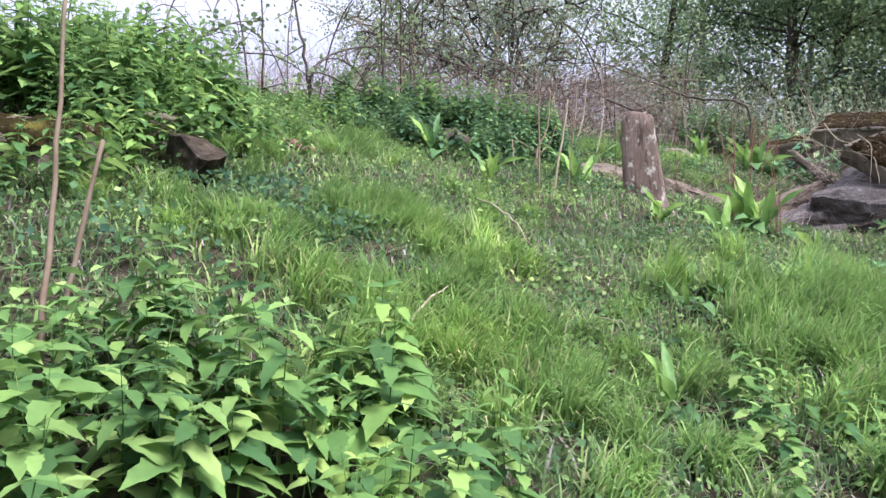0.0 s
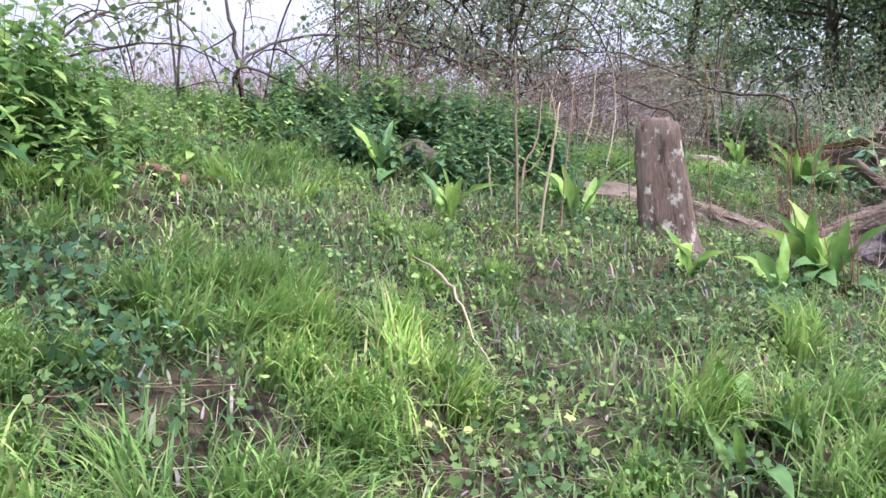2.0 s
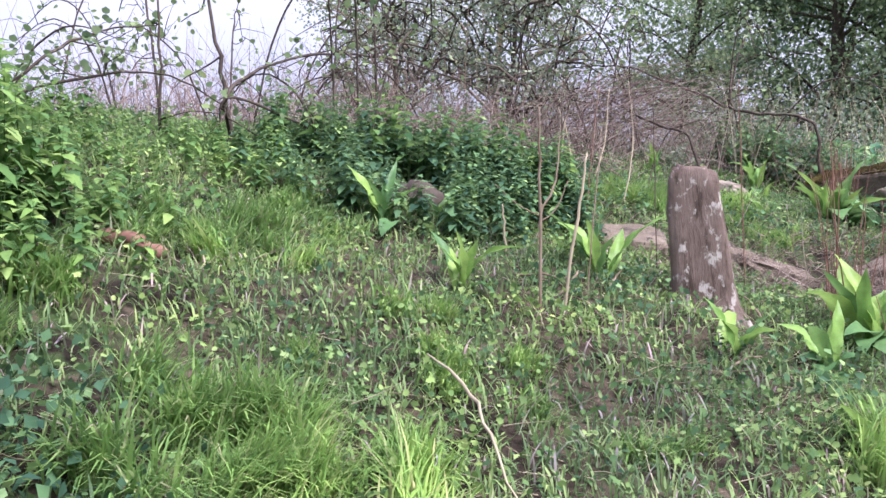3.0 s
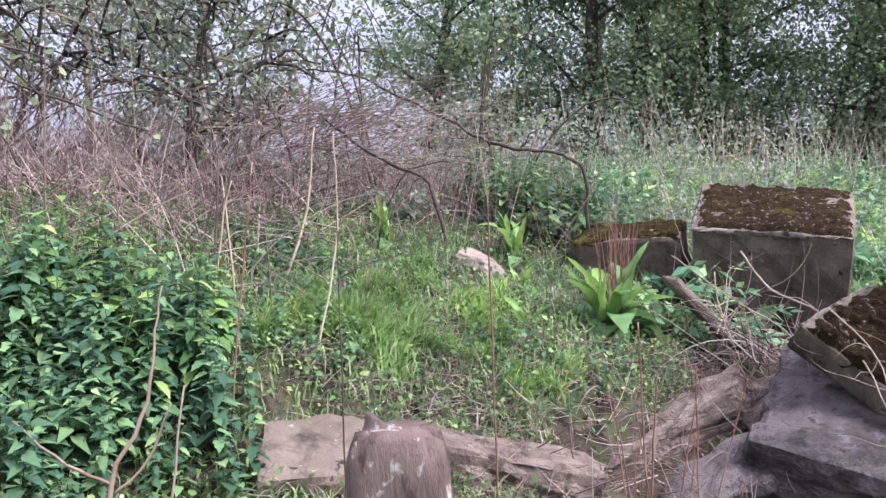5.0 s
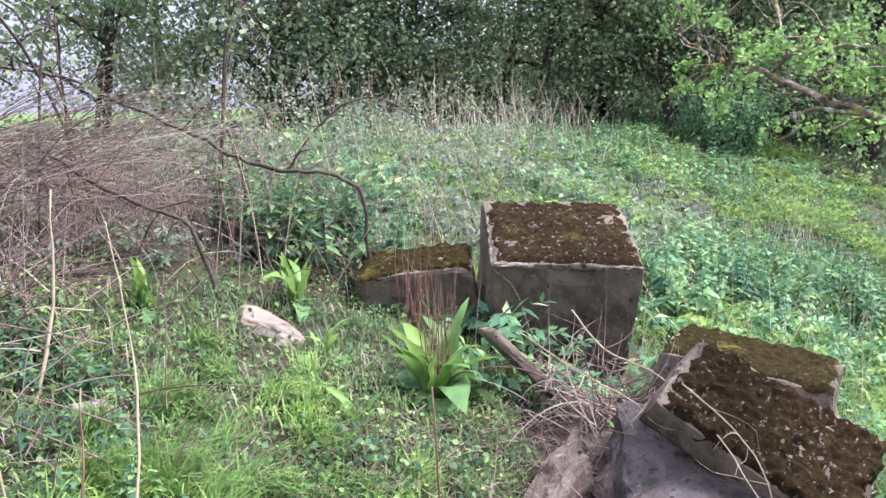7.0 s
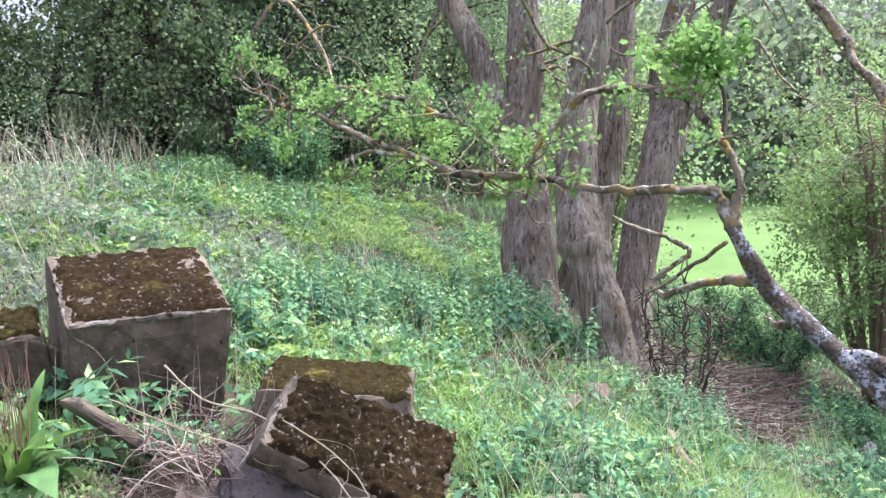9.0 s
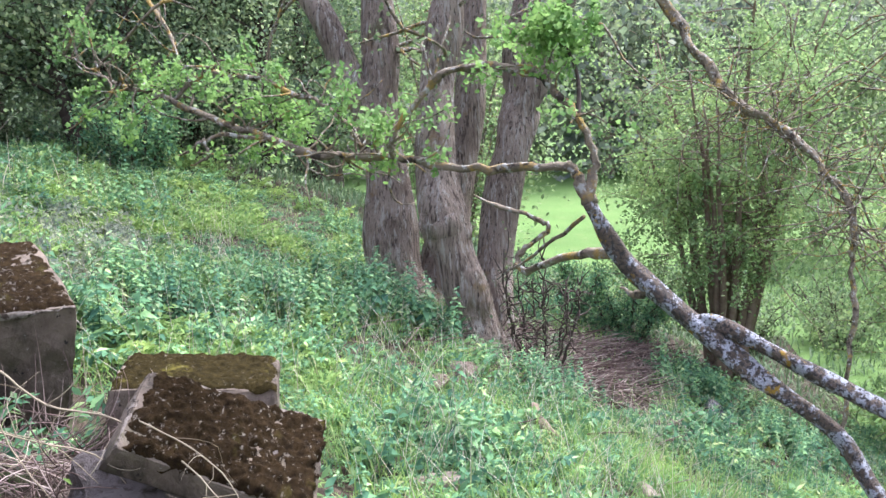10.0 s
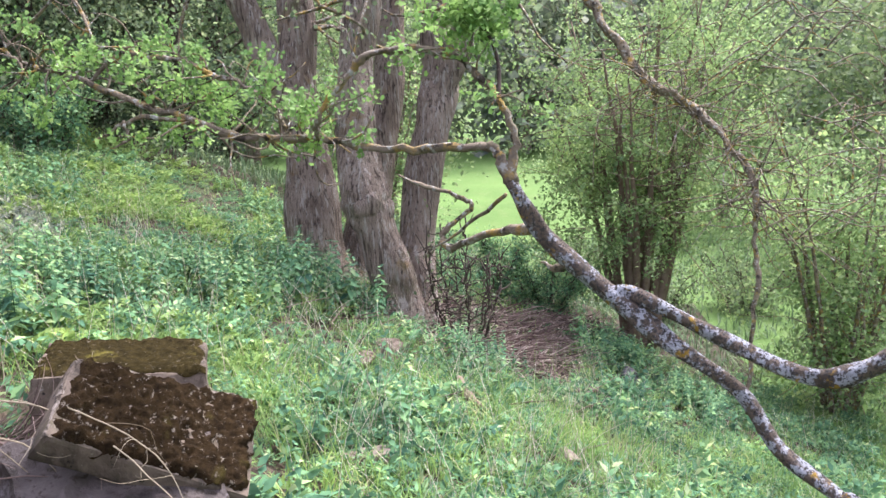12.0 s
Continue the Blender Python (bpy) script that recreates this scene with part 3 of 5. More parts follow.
block_thing("broken_slab", [(-1.52, 3.7, 2.15), (-1.25, 3.68, 2.1), (-1.22, 3.95, 2.18), (-1.5, 3.98, 2.22)], 0.4, M_PALE, None, "pale broken concrete end among nettles", wear=0.015)


def boulder(name, x, y, size, material, label, seed, sink=0.35, group=""):
    bm = bmesh.new()
    bmesh.ops.create_icosphere(bm, subdivisions=4, radius=1)
    rng_b = np.random.default_rng(int(seed * 100))
    planes = [(Vector(p).normalized(), f) for p, f in zip(rng_b.normal(0, 1, (13, 3)), rng_b.uniform(0.5, 0.85, 13))]
    for v in bm.verts:
        n = 1 + 0.35 * lump_noise(v.co + Vector((seed, seed * 2, 0)), 0.9) + 0.1 * lump_noise(v.co, 3.5)
        v.co *= 1 + 0.06 * n
        for d, far in planes:
            over = v.co.dot(d) - far
            if over > 0:
                v.co -= d * over
        v.co += v.co.normalized() * 0.05 * lump_noise(v.co + Vector((seed, 0, 0)), 4.0)
        v.co = Vector((v.co.x * size[0] * 1.25, v.co.y * size[1] * 1.25, max(v.co.z, -0.75) * size[2] * 1.25))
    me = bpy.data.meshes.new(name)
    bm.to_mesh(me)
    bm.free()
    me.materials.append(material)
    ob = new(name, me)
    ob.location = (x, y, gz(x, y) + size[2] * (1 - 2 * sink) * 0.5)
    ob.rotation_euler = (0.15 * math.sin(seed), -0.2, seed)
    return tagged(ob, label, "stone", group)


boulder("stone", 0.18, 3.77, (0.045, 0.04, 0.035), M_WHITE, "small white stone lying in the turf", 1.0, -0.7)
boulder("stone", 2.36, 8.14, (0.19, 0.17, 0.08), M_STONE, "flat pale stone sunk in the grass", 2.2, 0.55)
boulder("stone", 1.42, 7.53, (0.1, 0.09, 0.09), M_GREYSTONE, "grey stone among ferny leaves", 3.1)
boulder("stone", 8.05, 5.9, (0.2, 0.26, 0.14), M_PALE, "pale rounded rock in the green bank", 4.5, -0.1)
boulder("stone", 7.5, 6.02, (0.12, 0.17, 0.08), M_PALE, "small pale rock in the green bank", 5.4, -0.3)
boulder("stone", 5.25, 5.6, (0.12, 0.16, 0.12), M_STONE, "mossy pale rock low in the weeds", 0.4)
boulder("stone", 6.6, 4.2, (0.12, 0.09, 0.08), M_STONE, "small pale stone in the weeds", 1.9)
boulder("rubble_lump", 2.86, 5.98, (0.17, 0.13, 0.17), M_VIOLET, "rounded lump of grey concrete rubble", 2.7, 0.1)
boulder("rubble_lump", 2.42, 6.05, (0.13, 0.11, 0.12), M_PALE, "rounded lump of pale rubble", 3.6, 0.1)
boulder("rubble_lump", 3.42, 6.9, (0.14, 0.12, 0.1), M_PALE, "pale rubble lump below the cube", 4.4, 0.2)
boulder("rubble_lump", 3.25, 6.62, (0.13, 0.11, 0.12), M_PALE, "mossy rubble lump between slabs", 0.9, 0.0)
boulder("earth_lump", -1.12, 3.62, (0.26, 0.16, 0.14), M_SOIL, "bare brown earth lump in the bank", 5.0, 0.2)


def post(x, y):
    """A leaning squared post, broad at the foot, with a worn, split and slanting top."""
    base = gz(x, y) - 0.1
    rings, n, m = [], 34, 32
    for k in range(n + 1):
        f = k / n
        half_w = 0.15 - 0.05 * f + 0.05 * max(0, 1 - f / 0.25) ** 2
        half_d = half_w * 0.6
        if f > 0.93:
            half_w *= 1 - 0.16 * ((f - 0.93) / 0.07) ** 2
            half_d *= 1 - 0.2 * ((f - 0.93) / 0.07) ** 2
        for i in range(m):
            a = 2 * math.pi * i / m
            px = math.copysign(abs(math.cos(a)) ** 0.42, math.cos(a)) * half_w
            py = math.copysign(abs(math.sin(a)) ** 0.42, math.sin(a)) * half_d
            s = 1 + 0.1 * lump_noise((px * 9, py * 9, f), 1.4) + 0.07 * lump_noise((px * 45, py * 45, f * 1.2), 1.0)
            split = 0.05 * lump_noise((px * 22, py * 22, 3), 1.0) - 0.25 * abs(px + 0.02)
            rings.append((px * s - 0.035 * f, py * s, f * 0.73 + split * max(0, (f - 0.75) / 0.25)))
    v = np.array(rings + [(-0.035, 0, 0.72)])
    i, j = np.meshgrid(np.arange(n), np.arange(m), indexing="ij")
    a, b = i * m + j, i * m + (j + 1) % m
    j = np.arange(m)
    ob = new("post_stump", mesh_from("post_stump", v, [np.stack([a, b, b + m, a + m], -1).reshape(-1, 4), np.stack([n * m + j, n * m + (j + 1) % m, np.full(m, len(v) - 1)], -1)], M_POST, True))
    ob.location = (x, y, base)
    ob.rotation_euler = (radians(-2), radians(-3), radians(-12))
    return tagged(ob, "weathered brown post stump with pale lichen spots", "post")


post(1.36, 5.3)

# ---- trees, limbs and shrubs ----


def limb_mesh(name, lines, material, parent, label="", sides=9, lumps=0.12, step=4, jitter=0.0, ridge=0.0):
    s = Soup()
    for pts, radii in lines:
        tube(s, pts, radii, sides, step, lumps, jitter, ridge)
    return part(name, s.mesh(name, material, True), parent, label)


def twigs_off(s, line, n, length, radius, spread=0.8, up=0.2, sides=4, leaves=None, per=8, leaf_spread=0.06):
    """Crooked side twigs from a limb; gathers leaf places round their outer half."""
    for k in range(n):
        i = int(RNG.uniform(0.1, 1.0) * (len(line) - 1))
        p = line[i]
        d = RNG.normal(0, spread, 3) + np.array([0, 0, up])
        d /= np.linalg.norm(d)
        length_k = length * RNG.uniform(0.5, 1.3)
        pts = [p]
        for q in range(4):
            d = d + RNG.normal(0, 0.35, 3)
            d /= np.linalg.norm(d)
            pts.append(pts[-1] + d * length_k / 4)
        c = tube(s, pts, [radius, radius * 0.35], sides, 2, 0.05)
        if leaves is not None:
            leaves.append(clumps(c[len(c) // 3:], leaf_spread, per))
    return s


def tree(name, x, y, height, crown, bark, leaf_mat, n_leaf, leaf_size, label, seed, trunk_r=0.14, bare=0.35, limbs=16, z=None, slim=1.0, sub=5):
    """A trunk with limbs, side limbs and a crown of small leaves in loose clumps."""
    rng_state = np.random.default_rng(seed)
    t = thing(name, x, y, gz(x, y) if z is None else z, label, "tree", "trees at the edge of the wood")
    s = Soup()
    lean = rng_state.normal(0, 0.06, 2)
    pts = [np.array([lean[0] * f * height + 0.15 * math.sin(3 * f + seed), lean[1] * f * height + 0.12 * math.sin(4 * f + seed), f * height * 0.9 - 0.15]) for f in np.linspace(0, 1, 7)]
    line = tube(s, pts, [trunk_r * 1.5, trunk_r, trunk_r * 0.85, trunk_r * 0.6, trunk_r * 0.35, 0.015], 8, 4, 0.1)
    part("trunk", s.mesh("trunk", bark, True), t)
    s, spots = Soup(), []
    for k in range(limbs):
        f = bare + (0.97 - bare) * (k + rng_state.uniform()) / limbs
        p = line[int(f * (len(line) - 1))]
        a = k * 2.4 + rng_state.uniform(-0.5, 0.5)
        reach = crown * slim * (1.15 - 0.75 * abs(f - 0.5)) * rng_state.uniform(0.55, 1.1)
        rise = rng_state.uniform(0.1, 0.7) * reach
        d = np.array([math.cos(a), math.sin(a), 0])
        q = [p, p + d * reach * 0.4 + [0, 0, rise * 0.55], p + d * reach * 0.75 + [0, 0, rise * 0.8], p + d * reach + [0, 0, rise * rng_state.uniform(0.4, 1.2)]]
        c = tube(s, q, [trunk_r * 0.38 * (1.2 - f), trunk_r * 0.2 * (1.2 - f), 0.008], 4, 2, 0.06)
        spots.append(c[len(c) // 3:])
        for _ in range(sub):
            b = c[int(rng_state.uniform(0.25, 0.95) * (len(c) - 1))]
            d2 = rng_state.normal(0, 1, 3) * [1, 1, 0.7]
            d2 /= np.linalg.norm(d2)
            ln = reach * rng_state.uniform(0.2, 0.5)
            c2 = tube(s, [b, b + d2 * ln * 0.5 + [0, 0, 0.05], b + d2 * ln], [0.018, 0.006], 3, 1, 0.0)
            spots.append(c2[1:])
    part("branchwork", s.mesh("branchwork", bark, True), t)
    spots = np.concatenate(spots)
    pick = spots[rng_state.integers(0, len(spots), n_leaf // 14)]
    s = Soup()
    foliage(s, clumps(pick, leaf_size * 2.6, 14), leaf_size, DIAMOND)
    part("crown", s.mesh("crown", leaf_mat), t)
    return t

# the great tree of several stems at the foot of the bank
big = thing("multi_stemmed_tree", 10.3, 6.4, gz(10.3, 6.4), "old tree of several leaning grey-brown stems", "tree")
big.matrix_world = Matrix.Translation((0, 0, 0))
STEMS = [
    ([(10.7, 7.1, 0.75), (10.73, 7.19, 1.48), (10.84, 7.23, 2.4), (11.02, 7.38, 3.28), (11.23, 7.35, 4.14), (11.45, 7.41, 5.16), (11.81, 7.49, 6.76), (12.1, 7.4, 8.6)], [0.55, 0.42, 0.33, 0.28, 0.26, 0.24, 0.18, 0.1]),
    ([(11.0, 7.42, 3.0), (11.02, 7.6, 3.6), (11.03, 7.78, 3.95), (11.06, 8.03, 4.59), (11.08, 8.37, 5.23), (11.09, 8.77, 6.32), (11.2, 9.3, 7.8)], [0.2, 0.21, 0.22, 0.2, 0.18, 0.14, 0.06]),
    ([(9.75, 5.9, 0.55), (9.71, 5.98, 1.08), (9.71, 6.16, 1.57), (9.79, 6.32, 2.21), (9.97, 6.42, 2.83), (10.27, 6.43, 3.68), (10.46, 6.34, 4.47), (10.6, 6.26, 5.06), (11.03, 6.21, 6.48), (11.2, 6.1, 8.2)], [0.4, 0.27, 0.27, 0.31, 0.26, 0.24, 0.23, 0.22, 0.16, 0.08]),
    ([(10.35, 5.85, 0.45), (10.38, 5.84, 0.81), (10.53, 5.83, 1.45), (10.75, 5.7, 2.37), (10.93, 5.55, 3.07), (11.16, 5.5, 3.56), (11.29, 5.54, 4.21), (11.63, 5.31, 5.15), (12.0, 5.05, 6.66), (12.2, 4.8, 8.0)], [0.5, 0.3, 0.25, 0.26, 0.27, 0.26, 0.2, 0.18, 0.14, 0.07]),
    ([(11.2, 6.75, 0.7), (11.33, 6.7, 1.21), (11.7, 6.4, 2.66), (11.97, 6.25, 3.81), (12.33, 6.2, 5.36), (12.7, 6.2, 7.6)], [0.45, 0.32, 0.25, 0.22, 0.18, 0.08]),
    ([(10.95, 5.6, 3.1), (11.0, 5.3, 3.7), (11.05, 5.1, 4.3), (11.1, 4.7, 5.2), (11.2, 4.2, 6.4)], [0.2, 0.18, 0.17, 0.14, 0.07]),
]
for pts, radii in STEMS:
    limb_mesh("stem", [(pts, [0.9 * r for r in radii])], M_BARK, big, sides=40, lumps=0.09, step=9, ridge=0.02)
limb_mesh("knot", [([(9.66, 6.3, 2.05), (9.52, 6.26, 2.1), (9.44, 6.24, 2.1)], [0.27, 0.2, 0.07])], M_BARK, big, sides=24, lumps=0.2, step=7, ridge=0.03)
s, spots = Soup(), []
for pts, _ in STEMS:
    line = smoothed(pts, 4)
    twigs_off(s, line[len(line) // 2:], 9, 1.6, 0.03, 0.9, 0.15, 4, spots, 5, 0.11)
part("twigwork", s.mesh("twigwork", M_BRANCH, True), big)
s = Soup()
foliage(s, np.concatenate(spots), 0.07, DIAMOND)
part("crown", s.mesh("crown", M_SPRING), big)

# the lichened limb that hangs over the bank
limb = thing("lichened_branch", 0, 0, 0, "broken branch crusted with grey and orange lichen", "branch")
MAIN = [(2.35, 2.4, 0.5), (2.75, 2.85, 1.3), (3.1, 3.39, 2.03), (3.21, 3.5, 2.11), (3.33, 3.66, 2.22), (3.51, 3.76, 2.38), (3.63, 4.02, 2.55), (3.75, 4.23, 2.71), (3.84, 4.44, 2.89), (3.85, 4.55, 3.03), (3.84, 4.63, 3.18)]
limb_mesh("bough", [(MAIN, [0.055, 0.04, 0.029, 0.028, 0.028, 0.03, 0.037, 0.042, 0.04, 0.034, 0.03])], M_LICHEN, limb, sides=14, lumps=0.16, step=6)
limb_mesh("fork", [([(3.75, 4.25, 2.71), (3.73, 4.15, 2.72), (3.64, 3.98, 2.65), (3.53, 3.78, 2.56), (3.43, 3.64, 2.51), (3.34, 3.53, 2.5), (3.27, 3.43, 2.55), (3.2, 3.32, 2.64), (3.03, 3.2, 2.77), (2.8, 3.0, 2.95)], [0.022, 0.03, 0.03, 0.03, 0.031, 0.034, 0.037, 0.038, 0.038, 0.038])], M_LICHEN, limb, sides=12, lumps=0.14, step=5)
LONG = [(3.84, 4.62, 3.17), (3.91, 4.68, 3.29), (3.97, 4.75, 3.31), (4.08, 4.96, 3.3), (4.11, 5.19, 3.3), (4.13, 5.4, 3.34), (4.15, 5.61, 3.36), (4.18, 5.86, 3.37), (4.27, 6.13, 3.45), (4.37, 6.41, 3.53), (4.47, 6.68, 3.63), (4.57, 6.93, 3.7), (4.67, 7.14, 3.75), (4.77, 7.34, 3.83), (4.88, 7.59, 3.93)]
ARM = [(3.84, 4.63, 3.17), (3.9, 4.61, 3.36), (3.94, 4.68, 3.52), (3.98, 4.76, 3.62), (4.01, 4.86, 3.7), (4.02, 5.01, 3.73), (4.01, 5.15, 3.73), (4.01, 5.25, 3.7), (4.02, 5.33, 3.62), (4.02, 5.43, 3.51), (4.01, 5.47, 3.42), (4.1, 5.49, 3.35)]
LEFTB = [(4.47, 6.71, 3.64), (4.52, 6.56, 3.78), (4.48, 6.4, 3.76), (4.43, 6.19, 3.72), (4.38, 6.04, 3.66), (4.33, 5.88, 3.61), (4.27, 5.74, 3.51), (4.16, 5.62, 3.37)]
limb_mesh("long_side_branch", [(LONG, [0.026, 0.023, 0.02, 0.017, 0.019, 0.016, 0.02, 0.018, 0.018, 0.016, 0.014, 0.012, 0.01, 0.008, 0.004])], M_BRANCH, limb, sides=9, lumps=0.2, step=5, jitter=0.006)
limb_mesh("arched_side_branch", [(ARM, [0.022, 0.016, 0.014, 0.015, 0.014, 0.016, 0.015, 0.015, 0.014, 0.012, 0.011, 0.009])], M_BRANCH, limb, sides=9, lumps=0.26, step=6, jitter=0.005)
limb_mesh("thin_side_branch", [(LEFTB, [0.012, 0.014, 0.014, 0.013, 0.012, 0.01, 0.009, 0.006])], M_BRANCH, limb, sides=7, lumps=0.2, step=4, jitter=0.008)
limb_mesh("thin_side_branch", [([(4.27, 6.16, 3.45), (4.26, 6.37, 3.48), (4.23, 6.5, 3.42), (4.22, 6.6, 3.37)], [0.01, 0.011, 0.01, 0.004]), ([(4.24, 6.45, 3.46), (4.2, 6.42, 3.38), (4.17, 6.5, 3.34)], [0.009, 0.008, 0.003])], M_BRANCH, limb, sides=6, lumps=0.25, jitter=0.006)
limb_mesh("hooked_side_branch", [([(3.87, 4.52, 2.97), (4.07, 4.67, 2.92), (4.24, 4.83, 2.84), (4.37, 4.94, 2.78), (4.44, 4.97, 2.83), (4.45, 4.92, 2.89), (4.48, 4.83, 2.95), (4.49, 4.84, 2.99), (4.53, 4.95, 3.03), (4.58, 5.1, 3.07), (4.59, 5.2, 3.12)], [0.024, 0.02, 0.018, 0.016, 0.014, 0.013, 0.012, 0.012, 0.012, 0.01, 0.006]), ([(3.91, 4.65, 3.11), (4.16, 4.82, 2.93), (4.4, 5.07, 2.73)], [0.009, 0.008, 0.004]), ([(3.8, 4.4, 2.84), (3.88, 4.44, 2.78), (3.96, 4.5, 2.8)], [0.02, 0.016, 0.006])], M_BRANCH, limb, sides=8, lumps=0.2, jitter=0.005)
limb_mesh("leaf_twig", [([(3.95, 4.67, 3.49), (4.03, 4.67, 3.66), (4.06, 4.71, 3.78), (4.07, 4.77, 3.84)], [0.01, 0.008, 0.008, 0.004])], M_TWIG, limb, sides=6)
s, spots = Soup(), []
twigs_off(s, smoothed(LONG[4:], 4), 60, 0.34, 0.007, 0.9, 0.2, 5, spots, 10, 0.024)
twigs_off(s, smoothed(ARM, 4), 16, 0.2, 0.005, 0.9, 0.2, 4, spots, 6, 0.03)
twigs_off(s, smoothed(LEFTB, 4), 36, 0.3, 0.006, 0.9, 0.2, 5, spots, 10, 0.024)
twigs_off(s, smoothed([(4.75, 7.4, 3.85), (5.1, 7.35, 4.39), (5.0, 7.0, 4.1), (4.77, 6.81, 3.84)], 4), 14, 0.3, 0.006, 0.9, 0.1, 4)
tube(s, [(4.88, 7.59, 3.93), (5.1, 7.35, 4.39), (4.95, 7.0, 4.1), (4.77, 6.81, 3.84)], [0.012, 0.014, 0.012, 0.006], 6, 4, 0.2)
tube(s, [(4.77, 7.34, 3.83), (4.72, 7.1, 3.98), (4.62, 6.8, 4.15), (4.58, 6.6, 4.1)], [0.008, 0.008, 0.007, 0.003], 5, 4, 0.2)
part("twigwork", s.mesh("twigwork", M_BRANCH, True), limb)
s = Soup()
spots = np.concatenate([q[len(q) // 3:] for k, q in enumerate(spots) if k % 5 < 3])
knots = spots[RNG.integers(0, len(spots), 230)]
foliage(s, np.concatenate([spots[::2], clumps(knots, 0.026, 14)]), 0.026, LOBED)
part("foliage", s.mesh("foliage", M_FRESH), limb, "small fresh green hawthorn leaves")
s = Soup()
foliage(s, clumps(np.array([(4.07, 4.77, 3.86)]) + RNG.normal(0, 1, (64, 3)) * [0.06, 0.08, 0.045], 0.022, 20), 0.032, LOBED)
tagged(part("leaf_tuft", s.mesh("leaf_tuft", M_FRESH), limb, "dense round tuft of green leaves"), kind="stuff")

# an ochre limb hanging from the great tree
hang = thing("hanging_limb", 0, 0, 0, "long ochre-barked limb drooping with bare twigs", "branch")
UPR = [(11.1, 4.9, 5.6), (10.85, 4.3, 5.2), (10.69, 3.7, 4.49), (10.52, 3.49, 4.12), (10.34, 3.21, 3.68), (10.19, 2.97, 3.38), (10.07, 2.67, 3.2), (9.92, 2.32, 2.88), (9.76, 2.03, 2.51), (9.58, 1.88, 2.12), (9.47, 1.94, 1.66), (9.26, 1.94, 1.2), (9.06, 2.02, 0.35), (9.0, 2.05, -0.25)]
limb_mesh("bough", [(UPR, [0.07, 0.066, 0.06, 0.056, 0.052, 0.054, 0.046, 0.044, 0.036, 0.034, 0.028, 0.026, 0.024, 0.022])], M_BRANCH, hang, sides=10, lumps=0.28, step=6, jitter=0.016)
s, spots = Soup(), []
line = smoothed(UPR[3:11], 5)
twigs_off(s, line, 130, 1.3, 0.009, 0.8, -0.25, 4, spots, 2, 0.1)
for k in range(150):
    a = np.array([RNG.uniform(8.6, 10.5), RNG.uniform(-1.6, 2.4), RNG.uniform(1.6, 5.2)])
    d = np.array([RNG.normal(0, 0.4), -RNG.uniform(0.3, 1.2), RNG.normal(0, 0.35)])
    tube(s, [a, a + d * 0.5 + [0, 0, 0.15], a + d + [0, 0, -0.1], a + d * 1.4 + RNG.normal(0, 0.2, 3)], [0.009, 0.007, 0.003], 4, 3, 0.1)
part("twigwork", s.mesh("twigwork", M_BRANCH, True), hang)

# ---- the wood behind the bank and the trees past the field ----
WOOD = [
    tree("woodland_tree", 4.9, 19.2, 9.0, 2.6, M_TWIG, M_WOODLEAF, 14000, 0.092, "tall thin woodland tree in grey-green leaf", 3, 0.1, 0.05, 22, sub=3),
    tree("woodland_tree", 7.6, 17.2, 9.5, 2.7, M_TWIG, M_DARKLEAF, 15000, 0.09, "dark ivy-grown woodland tree", 5, 0.13, 0.03, 24, sub=3),
    tree("woodland_tree", 10.2, 17.6, 8.5, 2.5, M_TWIG, M_WOODLEAF, 14000, 0.092, "woodland tree with small green leaves", 8, 0.1, 0.04, 22, sub=3),
]
for k, (b, r) in enumerate([(19, 21), (25, 19), (29, 15.2), (33, 21), (36, 17.5), (41, 20), (44, 16.2), (48, 18.5), (52, 15.4), (55, 20), (59, 17.2), (63, 21.5), (34, 26), (50, 26)]):
    x, y = 1 + r * math.sin(radians(b)), 4 + r * math.cos(radians(b))
    src = WOOD[(1, 0, 1, 2, 1, 0, 2, 1, 2)[k % 9]]
    copy_thing(src, pose(x, y, gz(x, y), 0, 0, 77 * k))
THIN = tree("sparse_tree", 0.9, 12.2, 5.2, 1.9, M_STEM, M_GREYLEAF, 17000, 0.05, "thin scrubby tree just coming into leaf", 11, 0.05, 0.03, 30, sub=13)
for k, (x, y) in enumerate([(-0.6, 15.5)]):
    copy_thing(THIN, pose(x, y, gz(x, y), 0, 0, 100 * k + 40))
tree("scrub_sapling", 0.75, 9.6, 2.7, 1.15, M_TWIG, M_GREYLEAF, 7000, 0.042, "twiggy grey sapling coming into leaf above the bracken", 31, 0.028, 0.06, 26, sub=8)
tree("scrub_sapling", -0.5, 10.2, 2.3, 0.95, M_TWIG, M_GREYLEAF, 3500, 0.034, "small bare sapling with few leaves", 37, 0.022, 0.1, 20, sub=9)
for k, (b, r) in enumerate([(56, 16.5), (60, 18.5), (64.5, 16.8), (68.5, 18.5)]):
    x, y = 1 + r * math.sin(radians(b)), 4 + r * math.cos(radians(b))
    copy_thing(WOOD[1], pose(x, y, gz(x, y), 0, 0, 61 * k))
LIGHT = tree("field_edge_tree", 19.5, 14.5, 8.0, 3.0, M_BARK, M_SPRING, 6000, 0.18, "spreading tree in bright spring leaf", 17, 0.16, 0.12)
for k, (x, y) in enumerate([(23, 12), (22, 17), (26, 8.5), (18, 19), (27, 14), (24, -6), (20, -9), (17.5, -5), (29, -3)]):
    copy_thing(LIGHT, pose(x, y, gz(x, y), 0, 0, 65 * k))
FAR = tree("far_hedge_tree", 58, 0, 13.0, 6.0, M_BARK, M_GREYLEAF, 3000, 0.6, "distant hedge tree past the green field", 23, 0.3, 0.05)
